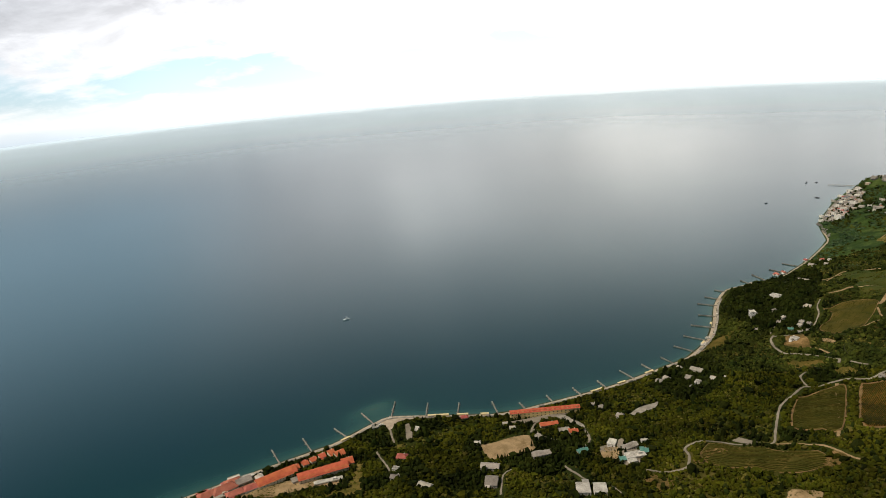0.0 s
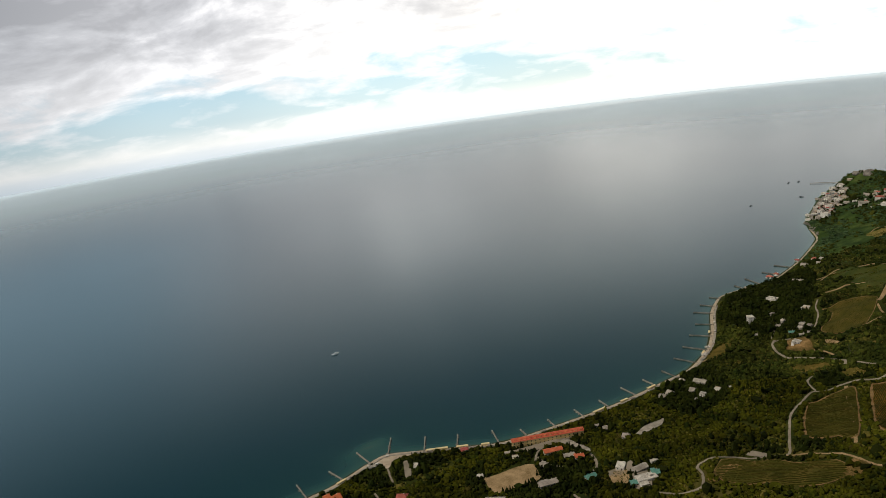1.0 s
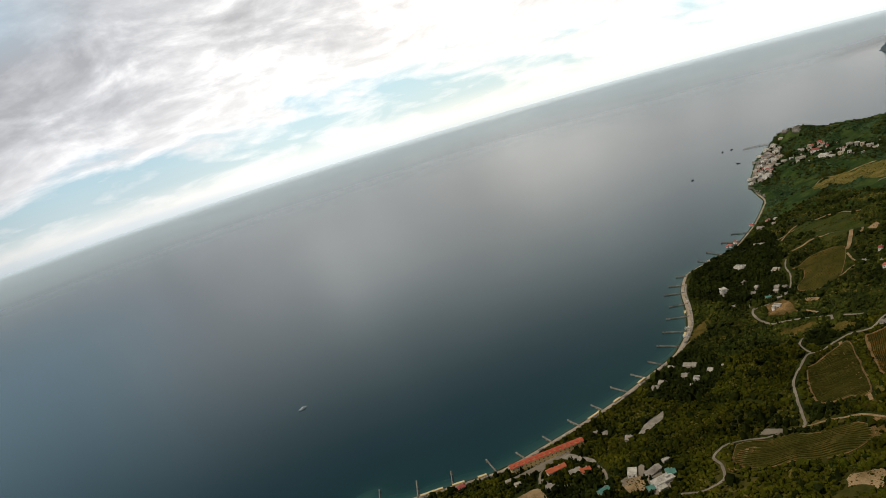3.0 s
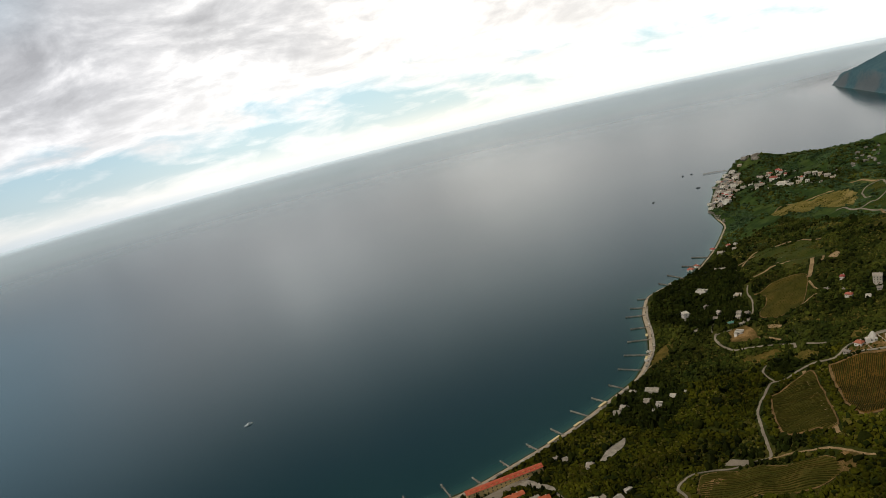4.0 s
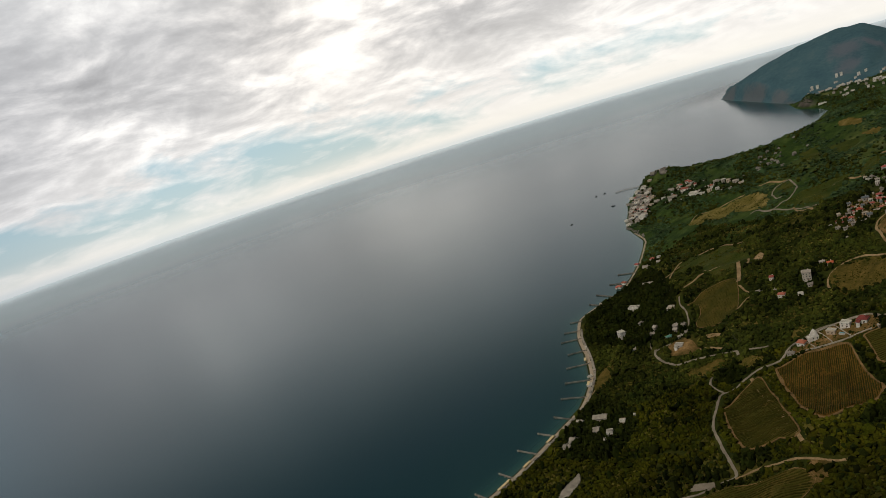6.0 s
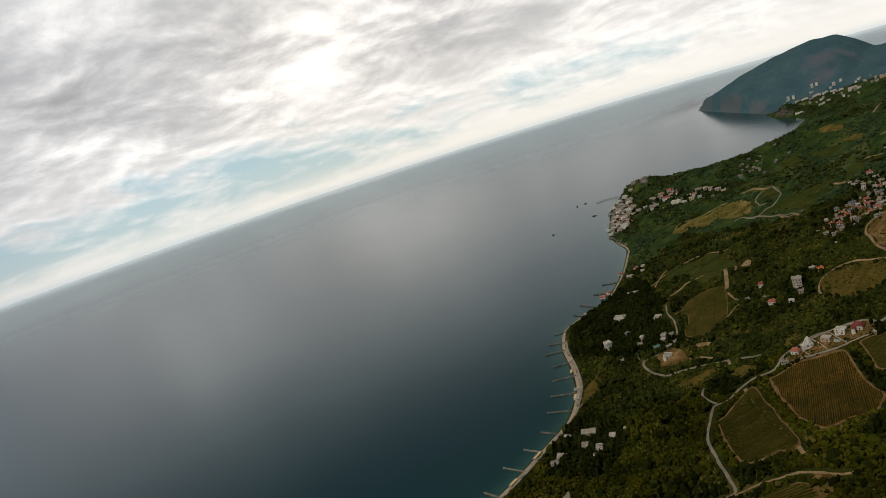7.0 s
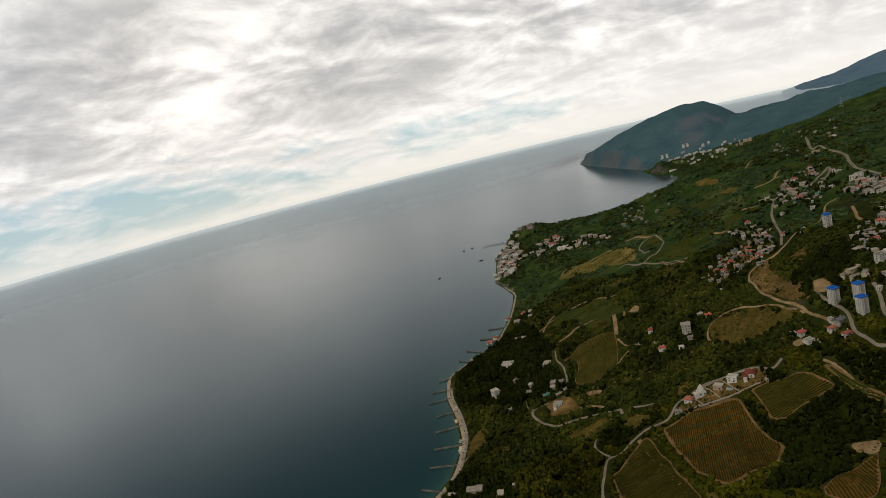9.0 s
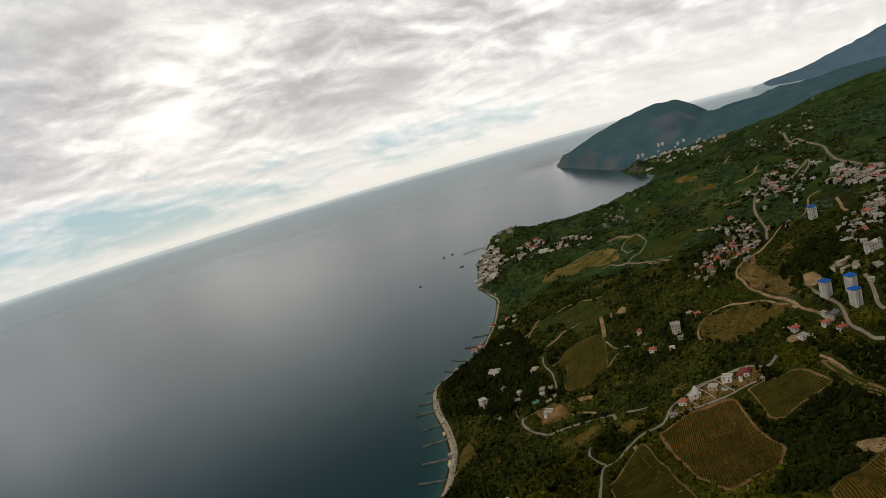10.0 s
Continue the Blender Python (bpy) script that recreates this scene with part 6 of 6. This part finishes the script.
pier = thing("pier", 0, 0, 0, 0, "long thin concrete pier off the cape", "pier")
pier_line = smooth_line([(968, 1757), (990, 1748), (1030, 1718)], 4.0)
k = np.ones(len(pier_line))
part("deck", mesh_of("deck", np.stack([np.c_[pier_line + (0, -0.9), 1.4 * k], np.c_[pier_line + (0, -0.9), 2.2 * k], np.c_[pier_line + (0, 0.9), 2.2 * k], np.c_[pier_line + (0, 0.9), 1.4 * k]], 1).reshape(-1, 3), grid_faces(len(pier_line), 4)[:, ::-1], CONCRETE), pier)
for p in pier_line[::3]:
    part("pile", box_mesh("pile", -0.5, 0.5, -0.5, 0.5, -6, 1.6, CONCRETE), pier).matrix_basis = pose(p[0], p[1], 0)

rng = np.random.default_rng(7)


def scatter(spacing, x0, x1, y0, y1):
    gx, gy = np.meshgrid(np.arange(x0, x1, spacing), np.arange(y0, y1, spacing))
    gx = (gx + rng.uniform(-0.48, 0.48, gx.shape) * spacing).ravel()
    gy = (gy + rng.uniform(-0.48, 0.48, gy.shape) * spacing).ravel()
    return gx, gy


def in_view(x, y):
    a = np.degrees(np.arctan2(x - 20, y - 60))
    return (a > -36) & (a < 74)


def plant(name, spacing, box, keep, radius, tall, level, mat, label):
    x, y = scatter(spacing, *box)
    d, _ = to_line(x, y, SHORE)
    ok = within(x, y, LAND) & in_view(x, y) & (d > 12)
    x, y, d = x[ok], y[ok], d[ok]
    ok = keep(x, y, d)
    x, y = x[ok], y[ok]
    n = len(x)
    size = rng.lognormal(0, 0.28, n)
    me = clumps(name, np.stack([x, y, ground_at(x, y)], -1), radius * size, tall * size * rng.uniform(0.75, 1.3, n), level, mat, rng)
    return tagged(new(name, me), label, "trees", kind="stuff")


def off_houses(x, y, gap):
    ok = np.ones(x.shape, bool)
    for a_, b_, w_, d_, turn_ in RECTS:
        near = np.nonzero(np.abs(x - a_) + np.abs(y - b_) < 1.5 * (w_ + d_) + 8)[0]
        c_, s_ = math.cos(radians(turn_)), math.sin(radians(turn_))
        u_, v_ = (x[near] - a_) * c_ + (y[near] - b_) * s_, -(x[near] - a_) * s_ + (y[near] - b_) * c_
        ok[near[(np.abs(u_) < w_ + gap) & (np.abs(v_) < d_ + gap)]] = False
    return ok


def free(x, y):
    """Places clear of roads, fields and houses."""
    ok = np.ones(x.shape, bool)
    for line, wide in LINES:
        lo, hi = line.min(0) - 12, line.max(0) + 12
        box = (x > lo[0]) & (x < hi[0]) & (y > lo[1]) & (y < hi[1])
        if box.any():
            d, _ = to_line(x[box], y[box], line[::2] if len(line) > 6 else line)
            ok[box] &= d > wide + 1.7
    for ring in RINGS:
        lo, hi = ring.min(0) - 12, ring.max(0) + 12
        box = (x > lo[0]) & (x < hi[0]) & (y > lo[1]) & (y < hi[1])
        if box.any():
            d, _ = to_line(x[box], y[box], np.vstack([ring, ring[:1]]))
            ok[box] &= ~within(x[box], y[box], ring) & (d > 2.2)
    for ring in SOFT:
        lo, hi = ring.min(0), ring.max(0)
        box = (x > lo[0]) & (x < hi[0]) & (y > lo[1]) & (y < hi[1])
        if box.any():
            # the scrub grows into the open ground along its edges
            d, _ = to_line(x[box], y[box], np.vstack([ring, ring[:1]]))
            ok[box] &= ~(within(x[box], y[box], ring) & (d > 2.0 + 3.5 * waves(x[box], y[box], 17, 3.7) + rng.uniform(-1, 2, d.shape)))
    return ok & off_houses(x, y, 1.9)


def clear(x, y):
    """Clear of roads and houses alone."""
    ok = np.ones(x.shape, bool)
    for line, wide in LINES:
        near = (x > line[:, 0].min() - 9) & (x < line[:, 0].max() + 9) & (y > line[:, 1].min() - 9) & (y < line[:, 1].max() + 9)
        if near.any():
            ok[near] &= to_line(x[near], y[near], line)[0] > wide + 0.6
    return ok & off_houses(x, y, 0.8)


PARK = np.array([(400, 1010), (455, 1090), (560, 1120), (620, 1150), (600, 1080), (540, 980), (500, 880), (470, 850), (420, 900)], float)
HOLLOW = np.array(HOLLOW_POINTS, float)
GROVE = np.array([(225, 785), (300, 850), (330, 840), (320, 770), (270, 735), (240, 745)], float)


def shady(x, y):
    return within(x, y, HOLLOW) | within(x, y, PARK) | within(x, y, GROVE) | (waves(x, y, 190, 9.0) > 0.8) | ((x < 10) & (waves(x, y, 90, 3.5) > 0.25))


def open_slope(x, y, d):
    """Terraced grass and vines with lines of trees along the slope."""
    band = np.sin(d / 17.0 + 1.6 * waves(x, y, 230, 4.0))
    zone = step(500, 620, x) * step(800, 900, y) + step(700, 800, x)
    return zone > 0.5, band


def chance(x, y, d):
    n = rng.normal(0, 0.35, x.shape)
    zone, band = open_slope(x, y, d)
    dense = waves(x, y, 150, 6.0) + 0.5 * waves(x, y, 40, 1.2) + n > -0.95
    lines = band + 0.6 * waves(x, y, 120, 5.0) + 0.5 * waves(x, y, 45, 5.5) + n > -0.32
    return np.where(zone, lines, dense)


NEAR = (-330, 760, 420, 1180)
is_near = lambda x, y: (x < 760) & (y < 1180)
beside = lambda x, y: np.hypot(x - 100, y - 220) < 610
plant("oak_scrub", 2.75, NEAR, lambda x, y, d: beside(x, y) & free(x, y) & ~shady(x, y) & chance(x, y, d), 1.6, 1.65, 1, SCRUB, "dense green oak scrub covering the hillside")
plant("hillside_scrub", 3.0, NEAR, lambda x, y, d: ~beside(x, y) & free(x, y) & ~shady(x, y) & chance(x, y, d), 1.7, 1.75, 1, GREEN_SCRUB, "green oak scrub on the further hillside")
plant("park_trees", 3.2, NEAR, lambda x, y, d: free(x, y) & shady(x, y) & (rng.random(x.shape) < 0.95), 1.8, 2.5, 1, PINE, "dark dense trees of the park and the hollows")
plant("dry_bushes", 3.6, NEAR, lambda x, y, d: free(x, y) & ~shady(x, y) & (waves(x, y, 80, 2.5) + 0.5 * waves(x, y, 28, 1.5) + rng.normal(0, 0.3, x.shape) > 0.2), 1.25, 1.1, 1, DRY, "yellowing dry bushes scattered over the slope")
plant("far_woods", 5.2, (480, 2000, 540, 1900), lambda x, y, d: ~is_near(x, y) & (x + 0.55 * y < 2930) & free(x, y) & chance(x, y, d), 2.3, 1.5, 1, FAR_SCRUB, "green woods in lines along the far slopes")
plant("far_dark_woods", 6.5, (480, 2000, 540, 1900), lambda x, y, d: ~is_near(x, y) & (x + 0.55 * y < 2930) & free(x, y) & (waves(x, y, 260, 7.0) > -0.1) & chance(x, y, d), 2.3, 2.1, 1, GREEN_SCRUB, "dark trees among the woods of the far slopes")
YARD = [r for r in RINGS + SOFT if within(np.array([489.0]), np.array([678.0]), r)[0]]
YARD += VILLAGE
plant("meadow_tufts", 2.0, (-330, 1000, 420, 1400), lambda x, y, d: np.any([within(x, y, r) for r in MEADOWS], axis=0) & clear(x, y) & (waves(x, y, 30, 5.3) + rng.normal(0, 0.5, x.shape) > 0.1), 0.55, 0.4, 1, DRY, "dry yellow tufts over the meadows")
plant("tall_trees", 8.0, NEAR, lambda x, y, d: free(x, y) & ~shady(x, y) & (waves(x, y, 110, 7.7) + rng.normal(0, 0.6, x.shape) > 0.1), 2.1, 2.6, 1, PINE, "single darker trees standing over the scrub")
plant("garden_bushes", 2.3, (440, 1000, 560, 1300), lambda x, y, d: np.any([within(x, y, r) for r in YARD], axis=0) & clear(x, y) & (rng.random(x.shape) < 0.6), 0.85, 0.9, 1, GREEN_SCRUB, "green bushes between the villas and village houses")
plant("low_bushes", 2.6, NEAR, lambda x, y, d: free(x, y) & open_slope(x, y, d)[0] & (waves(x, y, 60, 3.3) + 0.6 * waves(x, y, 22, 2.2) + rng.normal(0, 0.45, x.shape) > 0.1), 0.8, 0.75, 1, GREEN_SCRUB, "low green bushes dotted over the terraced slope")
plant("meadow_bushes", 1.9, (-330, 1000, 420, 1400), lambda x, y, d: np.any([within(x, y, r) for r in MEADOWS], axis=0) & clear(x, y) & (waves(x, y, 38, 2.3) + rng.normal(0, 0.5, x.shape) > 0.15), 0.6, 0.5, 1, SCRUB, "small bushes sprinkled over the dry meadows")


def by_houses(x, y, reach):
    near = np.zeros(x.shape, bool)
    for a_, b_, w_, d_, _t in RECTS:
        near |= (x - a_) ** 2 + (y - b_) ** 2 < (max(w_, d_) + reach) ** 2
    return near


plant("garden_trees", 4.4, NEAR, lambda x, y, d: by_houses(x, y, 9.0) & clear(x, y) & ~np.any([within(x, y, q) for q in RINGS], axis=0) & (rng.random(x.shape) < 0.62), 1.75, 2.4, 1, PINE, "dark leafy trees close round the houses")
plant("village_trees", 5.0, (480, 1100, 540, 1700), lambda x, y, d: ~is_near(x, y) & by_houses(x, y, 8.0) & clear(x, y) & (rng.random(x.shape) < 0.5), 1.9, 2.3, 1, PINE, "dark trees between the houses of the far villages")
